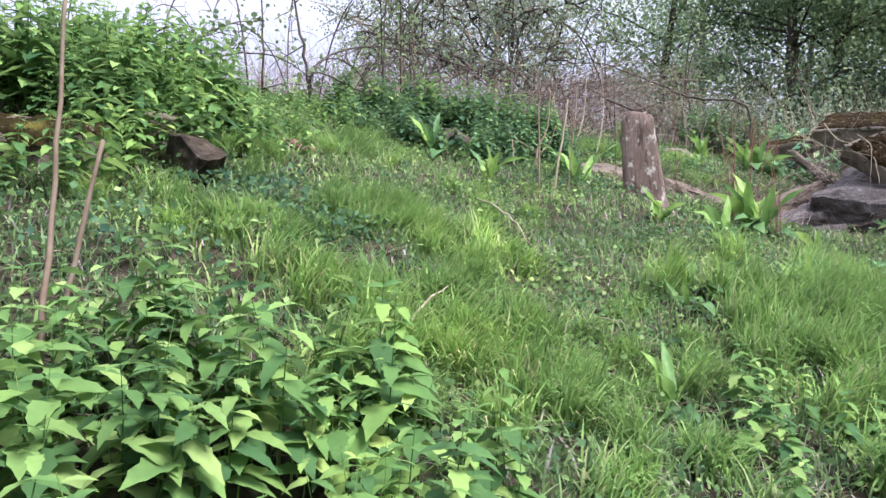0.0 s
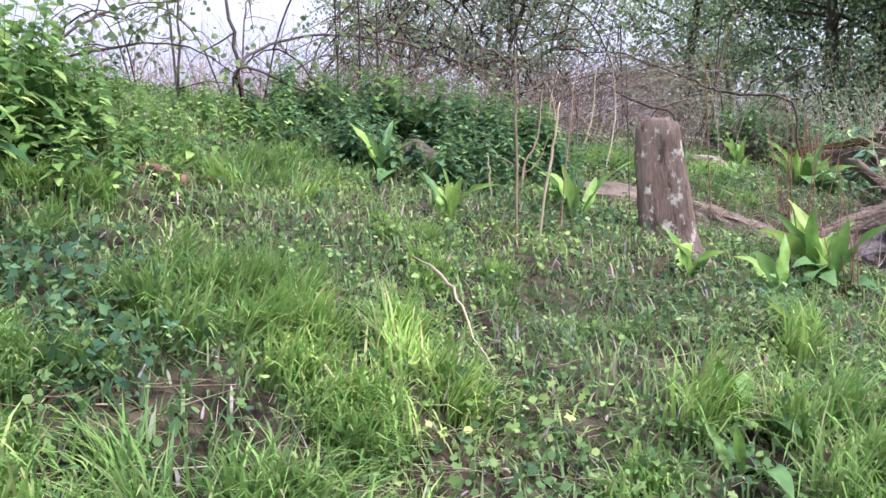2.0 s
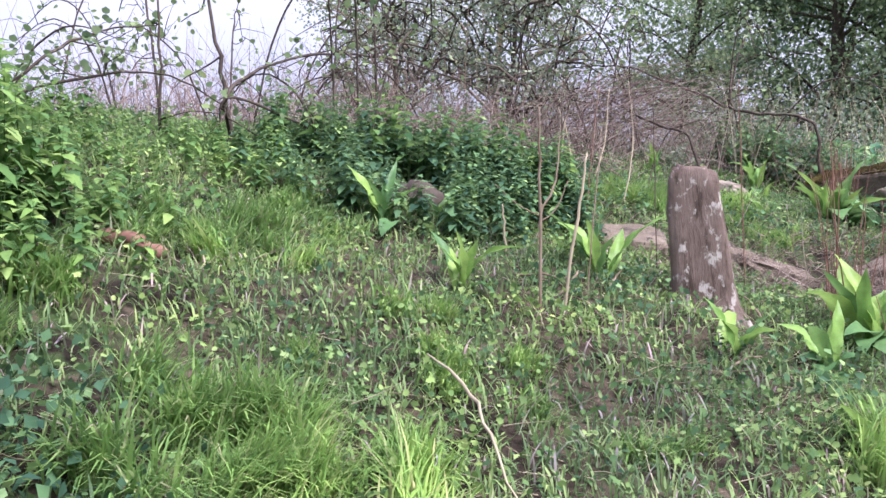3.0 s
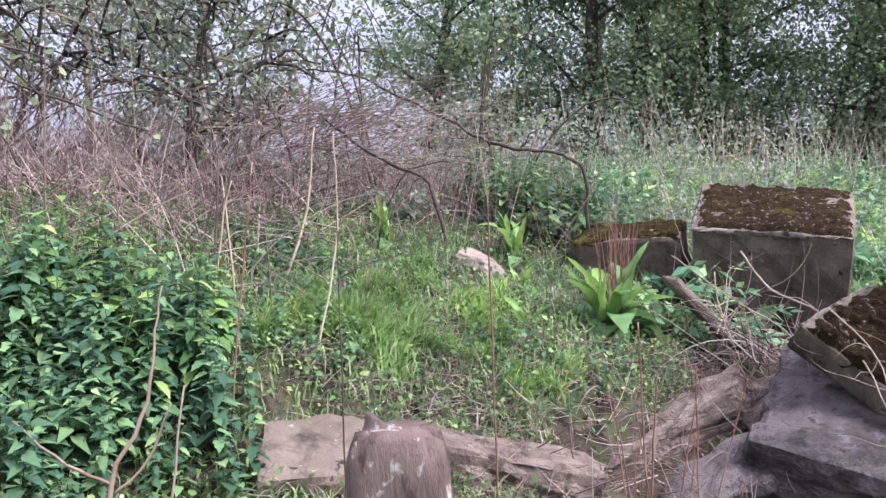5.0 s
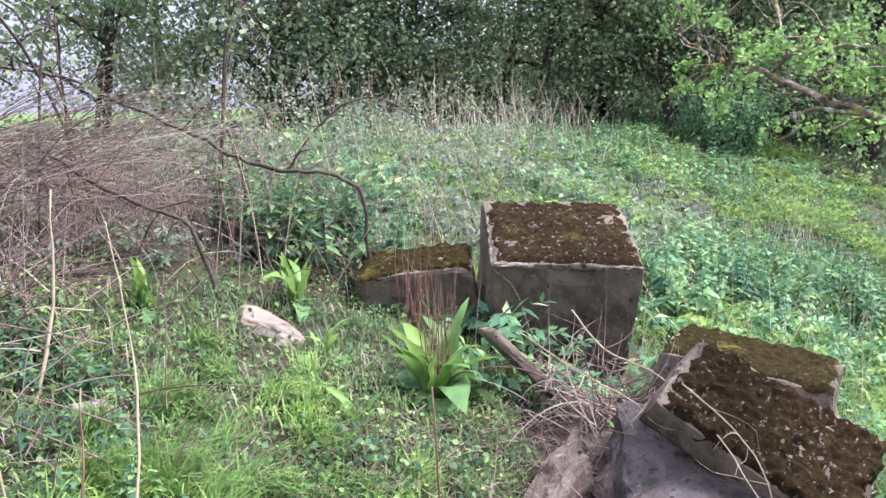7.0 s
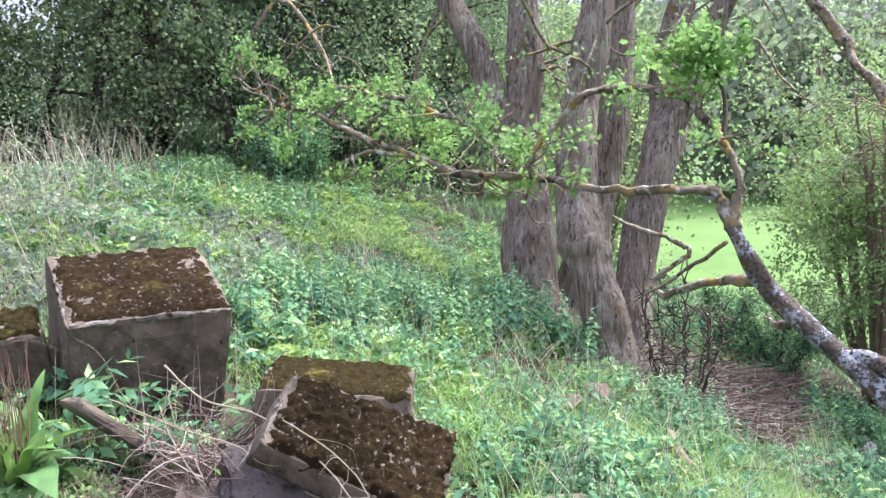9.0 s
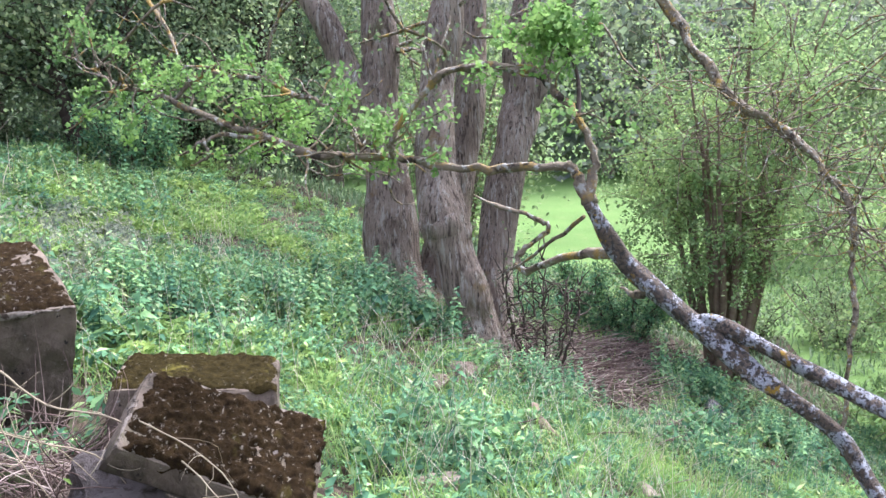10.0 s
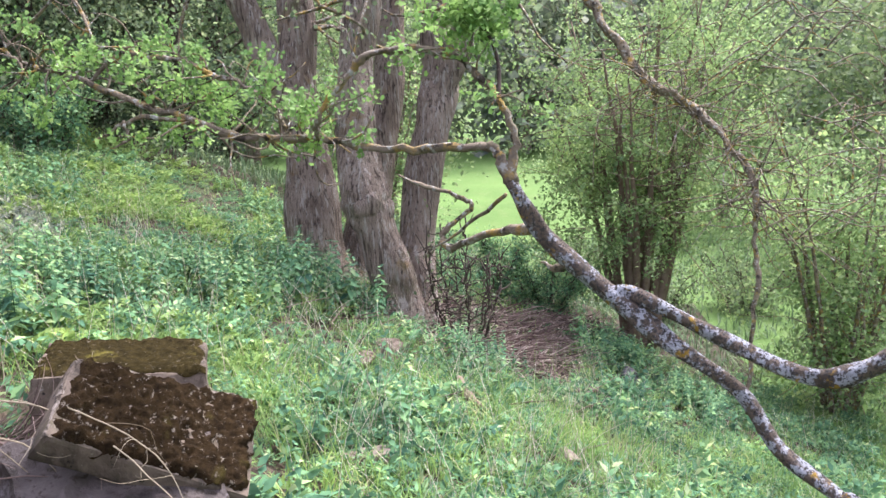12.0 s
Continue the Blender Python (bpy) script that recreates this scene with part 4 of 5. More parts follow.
for k, y in enumerate(np.arange(-46, 60, 6.2)):
    if abs(y) > 2:
        copy_thing(FAR, pose(58 + 5 * math.sin(k * 2.1), y, -2.0, 0, 0, 50 * k))
hill = Soup()
hy = np.linspace(-140, 160, 40)
hv = np.array([(x, y, z) for y in hy for x, z in ((85, -3), (120, 9 + 1.5 * math.sin(y * 0.05)), (190, 25 + 3 * math.sin(y * 0.03)))])
hill.add(hv, np.array([(3 * i + j, 3 * i + j + 3, 3 * i + j + 4, 3 * i + j + 1) for i in range(39) for j in range(2)]))
tagged(new("backdrop", hill.mesh("backdrop", M_FIELD, True)), "pale green hillside beyond the field", "hill", kind="structure")


def coppice(x, y, stems_n, height, spread, leaf_mat, n_leaf, size, label, bark, lean=0.35, radius=0.06, bottom=0.25):
    """A shrub of many stems from one stool."""
    t = thing("coppiced_shrub", x, y, gz(x, y), label, "shrub", "shrubs at the foot of the bank")
    spots, tw = [], Soup()
    for k in range(stems_n):
        a, q = 2.4 * k + RNG.uniform(-0.4, 0.4), RNG.uniform(0.3, 1.0) * lean
        d = np.array([math.cos(a), math.sin(a), 0])
        h = height * RNG.uniform(0.7, 1.1)
        pts = [d * 0.25 * RNG.uniform(0.2, 1) + [0, 0, -0.15], d * (0.3 + q * h * 0.25) + [0, 0, h * 0.3], d * (0.35 + q * h * 0.6) + [0, 0, h * 0.65], d * (0.4 + q * h) * spread + [0, 0, h]]
        s = Soup()
        line = tube(s, pts, [radius, radius * 0.8, radius * 0.5, 0.01], 7, 4, 0.12, 0.015)
        part("stem", s.mesh("stem", bark, True), t)
        twigs_off(tw, line[int(len(line) * bottom):], 16, height * 0.24, 0.012, 0.9, 0.05, 3, spots, 10, size * 1.6)
    part("twigwork", tw.mesh("twigwork", bark, True), t)
    spots = np.concatenate(spots)
    s = Soup()
    foliage(s, spots[RNG.integers(0, len(spots), n_leaf)] + RNG.normal(0, size * 0.8, (n_leaf, 3)), size, DIAMOND)
    part("foliage", s.mesh("foliage", leaf_mat), t)
    return t


coppice(13.65, 2.49, 16, 6.0, 1.2, M_SHRUB, 40000, 0.06, "many-stemmed coppiced shrub in fresh leaf", M_STEM, 0.24, 0.075, 0.4)
coppice(12.9, -0.6, 12, 4.8, 1.2, M_SHRUB, 14000, 0.074, "leafy shrub with brown stems in spring leaf", M_BRANCH, 0.26, 0.045, 0.1)
coppice(16.9, 7.4, 9, 5.0, 1.1, M_SHRUB, 9000, 0.08, "thin shrub in light green leaf by the field", M_BRANCH, 0.3, 0.04, 0.15)
coppice(9.85, 5.2, 9, 1.4, 0.8, M_SPRING, 500, 0.04, "tuft of bare suckers at the tree foot", M_TWIG, 0.14, 0.018, 0.3)
coppice(13.2, 5.0, 9, 0.9, 1.0, M_SLOPE, 6000, 0.05, "low dark green bush behind the tree foot", M_TWIG, 0.6, 0.02, 0.05)
coppice(13.8, 4.0, 9, 1.0, 1.0, M_SLOPE, 6000, 0.05, "low dark green bush beside the coppiced shrub", M_TWIG, 0.6, 0.02, 0.05)
for bx, by in ((17.6, 1.6), (18.2, -0.6), (17.9, 3.3)):
    coppice(bx, by, 9, 1.3, 1.1, M_SPRING, 3500, 0.07, "low leafy bush at the edge of the field", M_TWIG, 0.6, 0.02, 0.05)
coppice(12.2, 11.6, 9, 1.0, 1.0, M_SLOPE, 5000, 0.06, "rounded dark green bush on the crest", M_TWIG, 0.5, 0.02, 0.1)

s = Soup()
n = 1250
ang, far = RNG.uniform(radians(11), radians(66), n), RNG.uniform(13.5, 19, n)
ux, uy = 1 + far * np.sin(ang), 4 + far * np.cos(ang)
spots = np.stack([ux, uy, ground_z(ux, uy) + RNG.uniform(0.1, 5.2, n)], -1)
foliage(s, clumps(spots, 0.3, 44), 0.075, DIAMOND)
tagged(new("woodland_undergrowth", s.mesh("woodland_undergrowth", M_WOODLEAF)), "mid-green leafy undergrowth at the wood's edge", "undergrowth", kind="stuff")

# ---- brambles and dead stalks ----


def bramble(points, r, label, leaves=0, leaf_size=0.04, material=None, twigs=6, name="bramble"):
    t = thing(name, 0, 0, 0, label, "bramble", "bramble stems")
    s, spots = Soup(), []
    line = tube(s, points, [r, r * 0.9, r * 0.4], 6, 5, 0.1, r * 0.4)
    part("cane", s.mesh("cane", material or M_TWIG, True), t)
    s = Soup()
    twigs_off(s, line, twigs, 0.3, r * 0.5, 0.9, 0.2, 4, spots, 4, 0.05)
    part("twigwork", s.mesh("twigwork", material or M_TWIG, True), t)
    if leaves:
        spots = np.concatenate(spots + [clumps(line, 0.05, 2)])
        s = Soup()
        foliage(s, spots[RNG.integers(0, len(spots), leaves)], leaf_size, ROUND)
        part("foliage", s.mesh("foliage", M_SPRING), t)
    return t


def footed(points, dx=0.0, dy=0.0):
    """The line with a foot added on the ground below its first point."""
    x, y = points[0][0] + dx, points[0][1] + dy
    return [(x, y, gz(x, y) - 0.05)] + points


ARCHES = [
    (footed([(3.3, 8.6, 2.97), (3.23, 8.64, 3.07), (3.12, 8.74, 3.14), (2.88, 8.84, 3.17), (2.7, 8.98, 3.24), (2.44, 9.15, 3.41), (2.18, 9.33, 3.57), (1.92, 9.51, 3.71), (1.65, 9.73, 3.77), (1.26, 10.0, 3.79)], 0.02, -0.05), 0.013, 30),
    (footed([(2.21, 8.54, 2.93), (2.02, 8.75, 3.05), (1.75, 9.02, 3.26), (1.59, 9.22, 3.44)], 0.1, -0.1), 0.012, 0),
    (footed([(1.41, 8.88, 2.99), (1.36, 8.97, 3.25), (1.26, 9.07, 3.47), (1.12, 9.21, 3.67)]), 0.01, 10),
    (footed([(-1.09, 6.6, 2.75), (-1.02, 6.26, 2.88), (-0.97, 6.66, 3.1), (-0.81, 7.27, 3.34), (-0.55, 7.88, 3.49), (-0.23, 8.08, 3.5), (0.12, 8.09, 3.39), (0.46, 8.1, 3.26), (0.61, 8.1, 3.21)]), 0.011, 50),
    (footed([(-1.09, 6.66, 2.7), (-1.15, 6.66, 3.12), (-1.23, 6.66, 3.56), (-1.27, 6.66, 3.9)]), 0.014, 30),
    (footed([(-1.46, 6.45, 2.66), (-1.45, 6.45, 3.11), (-1.48, 6.45, 3.75)]), 0.012, 50),
    (footed([(-0.3, 7.58, 2.96), (-0.31, 7.58, 3.46), (-0.32, 7.58, 4.1)]), 0.011, 50),
    (footed([(-1.96, 5.64, 2.76), (-1.79, 5.84, 3.04), (-1.6, 6.05, 3.21), (-1.39, 6.25, 3.29)]), 0.009, 90),
    (footed([(-1.02, 6.26, 2.88), (-0.66, 6.47, 2.78), (-0.43, 6.48, 2.63)]), 0.008, 40),
    (footed([(-2.05, 5.94, 2.84), (-1.6, 6.05, 2.98), (-1.28, 6.16, 2.99), (-1.02, 6.26, 2.84)]), 0.008, 90),
]
for pts, r, leaves in ARCHES:
    bramble(pts, r, "dark arching bramble cane with few leaves", leaves)
for k in range(26):
    x, y = RNG.uniform(-3.4, 0.3), RNG.uniform(6.3, 9.2)
    a, reach, top = RNG.uniform(0, 6.28), RNG.uniform(0.5, 1.6), RNG.uniform(0.5, 1.5)
    d = np.array([math.cos(a), math.sin(a) * 0.6, 0]) * reach
    b = np.array([x, y, gz(x, y) - 0.05])
    bramble([b, b + d * 0.25 + [0, 0, top * 0.7], b + d * 0.6 + [0, 0, top], b + d + [0, 0, top * 0.8]], RNG.uniform(0.005, 0.009), "thin twiggy bramble cane on the skyline", int(RNG.uniform(10, 45)), twigs=9)
for k in range(16):
    x, y = RNG.uniform(0.2, 3.2), RNG.uniform(9.2, 11.5)
    a, reach, top = RNG.uniform(0, 6.28), RNG.uniform(0.4, 1.4), RNG.uniform(0.7, 1.9)
    d = np.array([math.cos(a), math.sin(a) * 0.6, 0]) * reach
    b = np.array([x, y, gz(x, y) - 0.05])
    bramble([b, b + d * 0.25 + [0, 0, top * 0.7], b + d * 0.6 + [0, 0, top], b + d + [0, 0, top * 0.75]], RNG.uniform(0.006, 0.01), "thin grey scrub stem with small leaves", int(RNG.uniform(10, 60)), twigs=12)


def stalk(points, r, material, label, leaves=0):
    t = thing("dead_stalk", 0, 0, 0, label, "stalk", "dead stalks standing in the weeds")
    s = Soup()
    for pts, radii in points:
        tube(s, pts, [0.55 * q for q in radii], 6, 4, 0.1, r * 0.2)
    part("stem", s.mesh("stem", material, True), t)
    return t


def up_line(x, y, h, dx, dy, r):
    z = gz(x, y)
    return ([(x, y, z - 0.05), (x + dx * 0.4, y + dy * 0.4, z + h * 0.4), (x + dx * 0.75, y + dy * 0.7, z + h * 0.75), (x + dx, y + dy, z + h)], [r, r * 0.9, r * 0.5])


stalk([([(-0.86, 1.5, 0.8), (-0.83, 1.6, 1.07), (-0.87, 1.75, 1.4), (-0.89, 1.85, 1.75), (-0.89, 1.9, 2.15)], [0.016, 0.015, 0.012, 0.008])], 0.01, M_STEM, "tall pale dead stalk among nettles")
stalk([([(-0.97, 1.95, 1.0), (-0.96, 2.0, 1.28), (-0.93, 2.05, 1.53), (-0.89, 2.1, 1.79)], [0.014, 0.013, 0.011])], 0.01, M_STEM, "pale snapped dead stalk among nettles")
for x, y, h, dx, dy, r, m in [(0.58, 4.78, 0.8, 0.0, 0.05, 0.012, M_STEM), (0.68, 4.92, 0.62, 0.11, 0.1, 0.014, M_STRAW), (0.5, 5.5, 0.25, -0.02, 0.0, 0.012, M_STRAW), (0.78, 5.0, 0.75, 0.1, 0.2, 0.006, M_STEM),
                              (1.26, 5.79, 0.9, -0.01, 0.05, 0.005, M_TWIG), (1.73, 5.89, 1.08, -0.02, 0.05, 0.006, M_RED), (2.52, 6.04, 0.75, 0.0, 0.05, 0.006, M_RED), (0.95, 6.1, 0.9, 0.1, 0.1, 0.006, M_RED),
                              (2.0, 5.5, 0.75, 0.02, 0.0, 0.006, M_RED), (2.05, 5.55, 0.85, -0.03, 0.05, 0.006, M_RED), (2.1, 5.5, 0.6, 0.04, 0.0, 0.005, M_RED), (0.3, 7.0, 1.1, 0.05, 0, 0.006, M_STEM), (0.55, 7.4, 1.2, -0.1, 0, 0.006, M_STEM), (1.3, 5.35, 0.7, 0.0, 0.3, 0.004, M_TWIG)]:
    stalk([up_line(x, y, h, dx, dy, r)], r, m, "thin dead stalk standing in the weeds")
stalk([([(0.64, 5.66, 1.9), (0.68, 5.73, 2.21), (0.75, 5.78, 2.35), (0.78, 5.83, 2.52), (0.8, 5.89, 2.67)], [0.016, 0.013, 0.01, 0.007, 0.004]), ([(0.68, 5.73, 2.21), (0.58, 5.75, 2.26), (0.46, 5.78, 2.37)], [0.008, 0.007, 0.005]), ([(0.68, 5.73, 2.18), (0.76, 5.75, 2.25), (0.82, 5.77, 2.39)], [0.008, 0.007, 0.004])], 0.012, M_STEM, "forked bare sapling with tan bark")
stalk([([(1.14, 7.62, 2.3), (1.27, 7.74, 2.5), (1.38, 7.86, 2.8), (1.44, 7.96, 3.23)], [0.017, 0.015, 0.012, 0.006])], 0.01, M_STRAW, "leaning straw-coloured dead pole")
stalk([([(0.88, 6.67, 2.06), (0.92, 6.82, 2.53), (0.95, 6.99, 3.05)], [0.012, 0.01, 0.006]), ([(0.93, 6.9, 2.75), (1.01, 6.96, 3.03), (1.04, 6.96, 3.15)], [0.007, 0.006, 0.003]), ([(0.92, 6.83, 2.64), (0.86, 6.93, 2.78), (0.92, 6.92, 2.82), (0.89, 7.01, 3.03)], [0.006, 0.005, 0.003])], 0.008, M_TWIG, "dark branching dead stalk in the nettles")
stalk([([(0.87, 6.72, 2.1), (0.95, 6.96, 2.74), (1.0, 7.0, 2.95)], [0.008, 0.007, 0.004]), ([(1.02, 6.7, 2.1), (0.98, 6.94, 2.74), (0.96, 7.24, 2.97)], [0.009, 0.007, 0.004])], 0.008, M_STRAW, "pale dry stalks leaning together")
stalk([([(1.26, 6.76, 2.1), (1.4, 7.01, 2.6), (1.44, 7.15, 2.82), (1.45, 7.33, 3.17)], [0.009, 0.008, 0.006, 0.003])], 0.008, M_STRAW, "pale bent dry stalk")
for pts, r in [([(3.01, 6.86, 2.52), (3.11, 6.7, 2.41), (3.24, 6.53, 2.3), (3.3, 6.45, 2.15)], 0.006), ([(3.33, 6.97, 2.6), (3.38, 6.82, 2.44), (3.44, 6.56, 2.36), (3.36, 6.22, 2.22), (3.2, 5.85, 1.98)], 0.008), ([(2.91, 6.89, 2.6), (3.03, 6.79, 2.49), (3.15, 6.63, 2.37), (3.2, 6.5, 2.2)], 0.005), ([(3.06, 6.78, 2.53), (3.04, 6.71, 2.39), (3.05, 6.55, 2.15)], 0.005), ([(3.3, 6.36, 2.42), (3.27, 6.12, 2.32), (3.18, 5.92, 2.2), (3.1, 5.8, 1.9)], 0.005)]:
    bramble(pts, r * 0.6, "dry twig lying across the broken concrete", 0, material=M_STRAW, twigs=5, name="dry_twig")
# twigs heaped between the cubes
s = Soup()
n = 200
b = np.stack([RNG.uniform(3.25, 4.0, n), RNG.uniform(6.75, 7.25, n), np.zeros(n)], -1)
b[:, 2] = ground_z(b[:, 0], b[:, 1]) + RNG.uniform(0.0, 0.3, n)
stems(s, b, RNG.uniform(0, 6.28, n), RNG.uniform(0.7, 1.5, n), RNG.uniform(0.2, 0.6, n), np.full(n, 0.004), RNG.uniform(-1.5, 1.5, n), 6)
n = 100
b = np.stack([RNG.uniform(1.9, 3.2, n), RNG.uniform(5.8, 6.7, n), np.zeros(n)], -1)
b[:, 2] = ground_z(b[:, 0], b[:, 1]) + RNG.uniform(0.02, 0.22, n)
stems(s, b, RNG.uniform(0, 6.28, n), RNG.uniform(0.9, 1.6, n), RNG.uniform(0.15, 0.5, n), np.full(n, 0.0035), RNG.uniform(-1.2, 1.2, n), 5)
tagged(new("twig_heap", s.mesh("twig_heap", M_HEAP, True)), "tangle of dry twigs between the concrete cubes", "twigs", kind="stuff")


def lying(points, radii, name, label, material):
    s = Soup()
    tube(s, points, radii, 10, 4, 0.2, 0.004)
    return tagged(new(name, s.mesh(name, material, True)), label, "wood")


lying([(0.18, 4.19, 1.77), (0.31, 3.99, 1.69), (0.35, 3.79, 1.62), (0.44, 3.54, 1.47)], [0.003, 0.005, 0.004, 0.002], "stick", "thin dry stick lying in the turf", M_STRAW)
lying([(-0.22, 2.15, 1.12), (-0.14, 2.35, 1.22), (-0.08, 2.5, 1.3), (0.02, 2.7, 1.38)], [0.005, 0.005, 0.004, 0.002], "stick", "pale dry stick lying in the grass", M_STRAW)
lying([(-0.05, 6.12, 2.3), (0.06, 6.02, 2.3), (0.2, 5.9, 2.24)], [0.09, 0.1, 0.085], "log", "short rotten dark log among nettles", M_TWIG)
lying([(-1.0, 4.66, 2.12), (-0.86, 4.6, 2.1), (-0.74, 4.55, 2.05)], [0.03, 0.035, 0.025], "log", "small reddish piece of broken log", M_RED)
lying([(7.62, 5.14, 0.78), (7.45, 5.1, 0.74), (7.31, 5.04, 0.72), (6.93, 4.76, 0.66)], [0.03, 0.04, 0.04, 0.03], "fallen_stick", "brown forked stick lying in the weeds", M_STEM)
for k in range(9):
    x, y, a = RNG.uniform(0.5, 1.6), RNG.uniform(4.6, 5.4), RNG.uniform(0, 3.1)
    ln = RNG.uniform(0.15, 0.4)
    lying([(x, y, gz(x, y) + 0.02), (x + math.cos(a) * ln / 2, y + math.sin(a) * ln / 2, gz(x + math.cos(a) * ln / 2, y + math.sin(a) * ln / 2) + 0.05), (x + math.cos(a) * ln, y + math.sin(a) * ln, gz(x + math.cos(a) * ln, y + math.sin(a) * ln) + 0.02)], [0.005, 0.004, 0.002], "stick", "grey dry stick lying at the weeds' foot", M_STEM)

# ---- dock plants ----


def dock_leaf(name, length, width, curl, wave, material, stalk_part=0.12):
    rows, v, f = 11, [], []
    for k in range(rows + 1):
        t = k / rows
        w = width * (0.1 if t < stalk_part else math.sin(math.pi * min(1, (t - stalk_part) / (1 - stalk_part)) ** 0.75) ** 0.8 + 0.02) / 2
        ang = curl * t * t
        y, z = length * t * math.cos(ang * 0.5), length * t * -math.sin(ang * 0.5)
        for i, u in enumerate((-1, -0.5, 0, 0.5, 1)):
            v.append((u * w, y, z + abs(u) * w * 0.35 + wave * w * math.sin(t * 17 + u * 2) * abs(u)))
    for k in range(rows):
        for i in range(4):
            a = 5 * k + i
            f.append((a, a + 1, a + 6, a + 5))
    return mesh_from(name, np.array(v), [np.array(f)], material, True)


DOCK_LEAVES = [dock_leaf("leaf", 1.0, 0.15, 0.5, 0.38, M_DOCK), dock_leaf("leaf", 1.0, 0.19, 1.1, 0.42, M_DOCK), dock_leaf("leaf", 0.9, 0.16, 0.3, 0.34, M_DOCK)]
DOCK_LOW = [dock_leaf("leaf", 0.8, 0.36, 1.2, 0.18, M_DOCK_LOW, 0.25), dock_leaf("leaf", 0.8, 0.42, 1.7, 0.22, M_DOCK_LOW, 0.3)]


def dock(x, y, size, upright, low, seed, label="bright green dock plant with long upright leaves", lift=0.0):
    rng_d = np.random.default_rng(seed)
    t = thing("dock_plant", x, y, gz(x, y) + lift, label, "plant", "dock plants on the bank")
    for k in range(upright + low):
        flat = k >= upright
        ob = new("leaf", (DOCK_LOW if flat else DOCK_LEAVES)[rng_d.integers(0, 2 if flat else 3)])
        ob.parent = t
        yaw = 137.5 * k + rng_d.uniform(-25, 25)
        tilt = rng_d.uniform(15, 60) if flat else rng_d.uniform(60, 88)
        sc = size * rng_d.uniform(0.65, 1.1) * (0.75 if flat else 1)
        ob.matrix_local = Matrix.Translation((rng_d.normal(0, 0.02), rng_d.normal(0, 0.02), -0.01)) @ Euler((0, 0, radians(yaw))).to_matrix().to_4x4() @ Euler((radians(tilt), radians(rng_d.uniform(-25, 25)), 0)).to_matrix().to_4x4() @ Matrix.Scale(sc, 4)
    return t


for k, (x, y, size, u, lo) in enumerate([
        (0.28, 4.95, 0.34, 7, 2), (0.9, 5.35, 0.4, 8, 2), (-0.06, 5.6, 0.38, 4, 2), (1.3, 4.85, 0.32, 5, 3), (2.1, 5.35, 0.5, 9, 6), (1.75, 5.0, 0.36, 4, 7), (1.12, 3.62, 0.3, 4, 7), (1.04, 3.38, 0.26, 2, 5),
        (0.72, 2.55, 0.3, 4, 5), (1.3, 2.6, 0.3, 3, 7), (1.55, 3.0, 0.28, 3, 6), (2.88, 7.38, 0.5, 17, 17), (2.7, 8.4, 0.4, 9, 3), (1.9, 8.35, 0.32, 8, 3), (3.0, 9.4, 0.34, 5, 3), (2.55, 7.85, 0.26, 4, 3),
        (0.2, 5.75, 0.3, 3, 4), (0.82, 5.62, 0.2, 2, 1), (1.6, 4.25, 0.28, 3, 4), (3.62, 6.86, 0.22, 2, 3), (6.7, 7.5, 0.32, 7, 2), (5.6, 7.3, 0.3, 4, 3), (5.3, 6.9, 0.3, 6, 1), (7.4, 6.6, 0.28, 6, 1), (6.0, 5.9, 0.26, 5, 1), (5.0, 5.4, 0.24, 5, 1), (1.75, 3.9, 0.3, 3, 5), (2.4, 5.1, 0.3, 3, 5), (2.35, 7.3, 0.24, 3, 4)]):
    dock(x, y, size * 0.95, u + (4 if size > 0.42 else 0), lo + (2 if size > 0.42 else -1), 40 + k, lift=0.12 if (x, y) == (3.62, 6.86) else 0.0)
s = Soup()
for x, y, n, h in [(2.9, 7.42, 26, 0.62), (2.06, 5.5, 10, 0.75), (3.35, 8.15, 24, 0.5), (2.2, 5.2, 6, 0.6)]:
    b = np.stack([RNG.normal(x, 0.05, n), RNG.normal(y, 0.05, n), np.zeros(n)], -1)
    b[:, 2] = ground_z(b[:, 0], b[:, 1])
    stems(s, b, RNG.uniform(0, 6.28, n), RNG.uniform(0.02, 0.2, n), h * RNG.uniform(0.6, 1.1, n), np.full(n, 0.0045), RNG.uniform(-0.1, 0.2, n))
tagged(new("dead_dock_stems", s.mesh("dead_dock_stems", M_RED, True)), "reddish dead dock stems standing upright", "stems", kind="stuff")

# ---- ground cover ----
def on_ground(x, y, lift=0.0):
    return np.stack([x, y, ground_z(x, y) + lift], -1)


def spots_in(n, x0, x1, y0, y1, keep=None):
    """Random places; keep: a function of x, y that gives the chance of each."""
    x, y = RNG.uniform(x0, x1, n), RNG.uniform(y0, y1, n)
    if keep is not None:
        k = RNG.uniform(0, 1, n) < keep(x, y)
        x, y = x[k], y[k]
    return x, y


def wavy(x, y, s, p=0.0):
    """Smooth patches between 0 and 1."""
    return 0.5 + 0.25 * (np.sin(s * x + 1.7 * np.sin(0.7 * s * y + p)) + np.sin(s * y * 1.1 + 1.3 * np.sin(0.8 * s * x + 2 * p)))


def stuff(name, soup, material, label, category):
    return tagged(new(name, soup.mesh(name, material)), label, category, kind="stuff")


# where concrete or the dead heap leaves no turf
def bare(x, y):
    cubes = ((np.abs(x - 4.15) < 0.55) & (np.abs(y - 7.75) < 0.5)) | ((x > 3.1) & (x < 4.9) & (y > 5.9) & (y < 7.2)) | ((x > 2.2) & (x < 3.3) & (y > 6.0) & (y < 6.75))
    return cubes


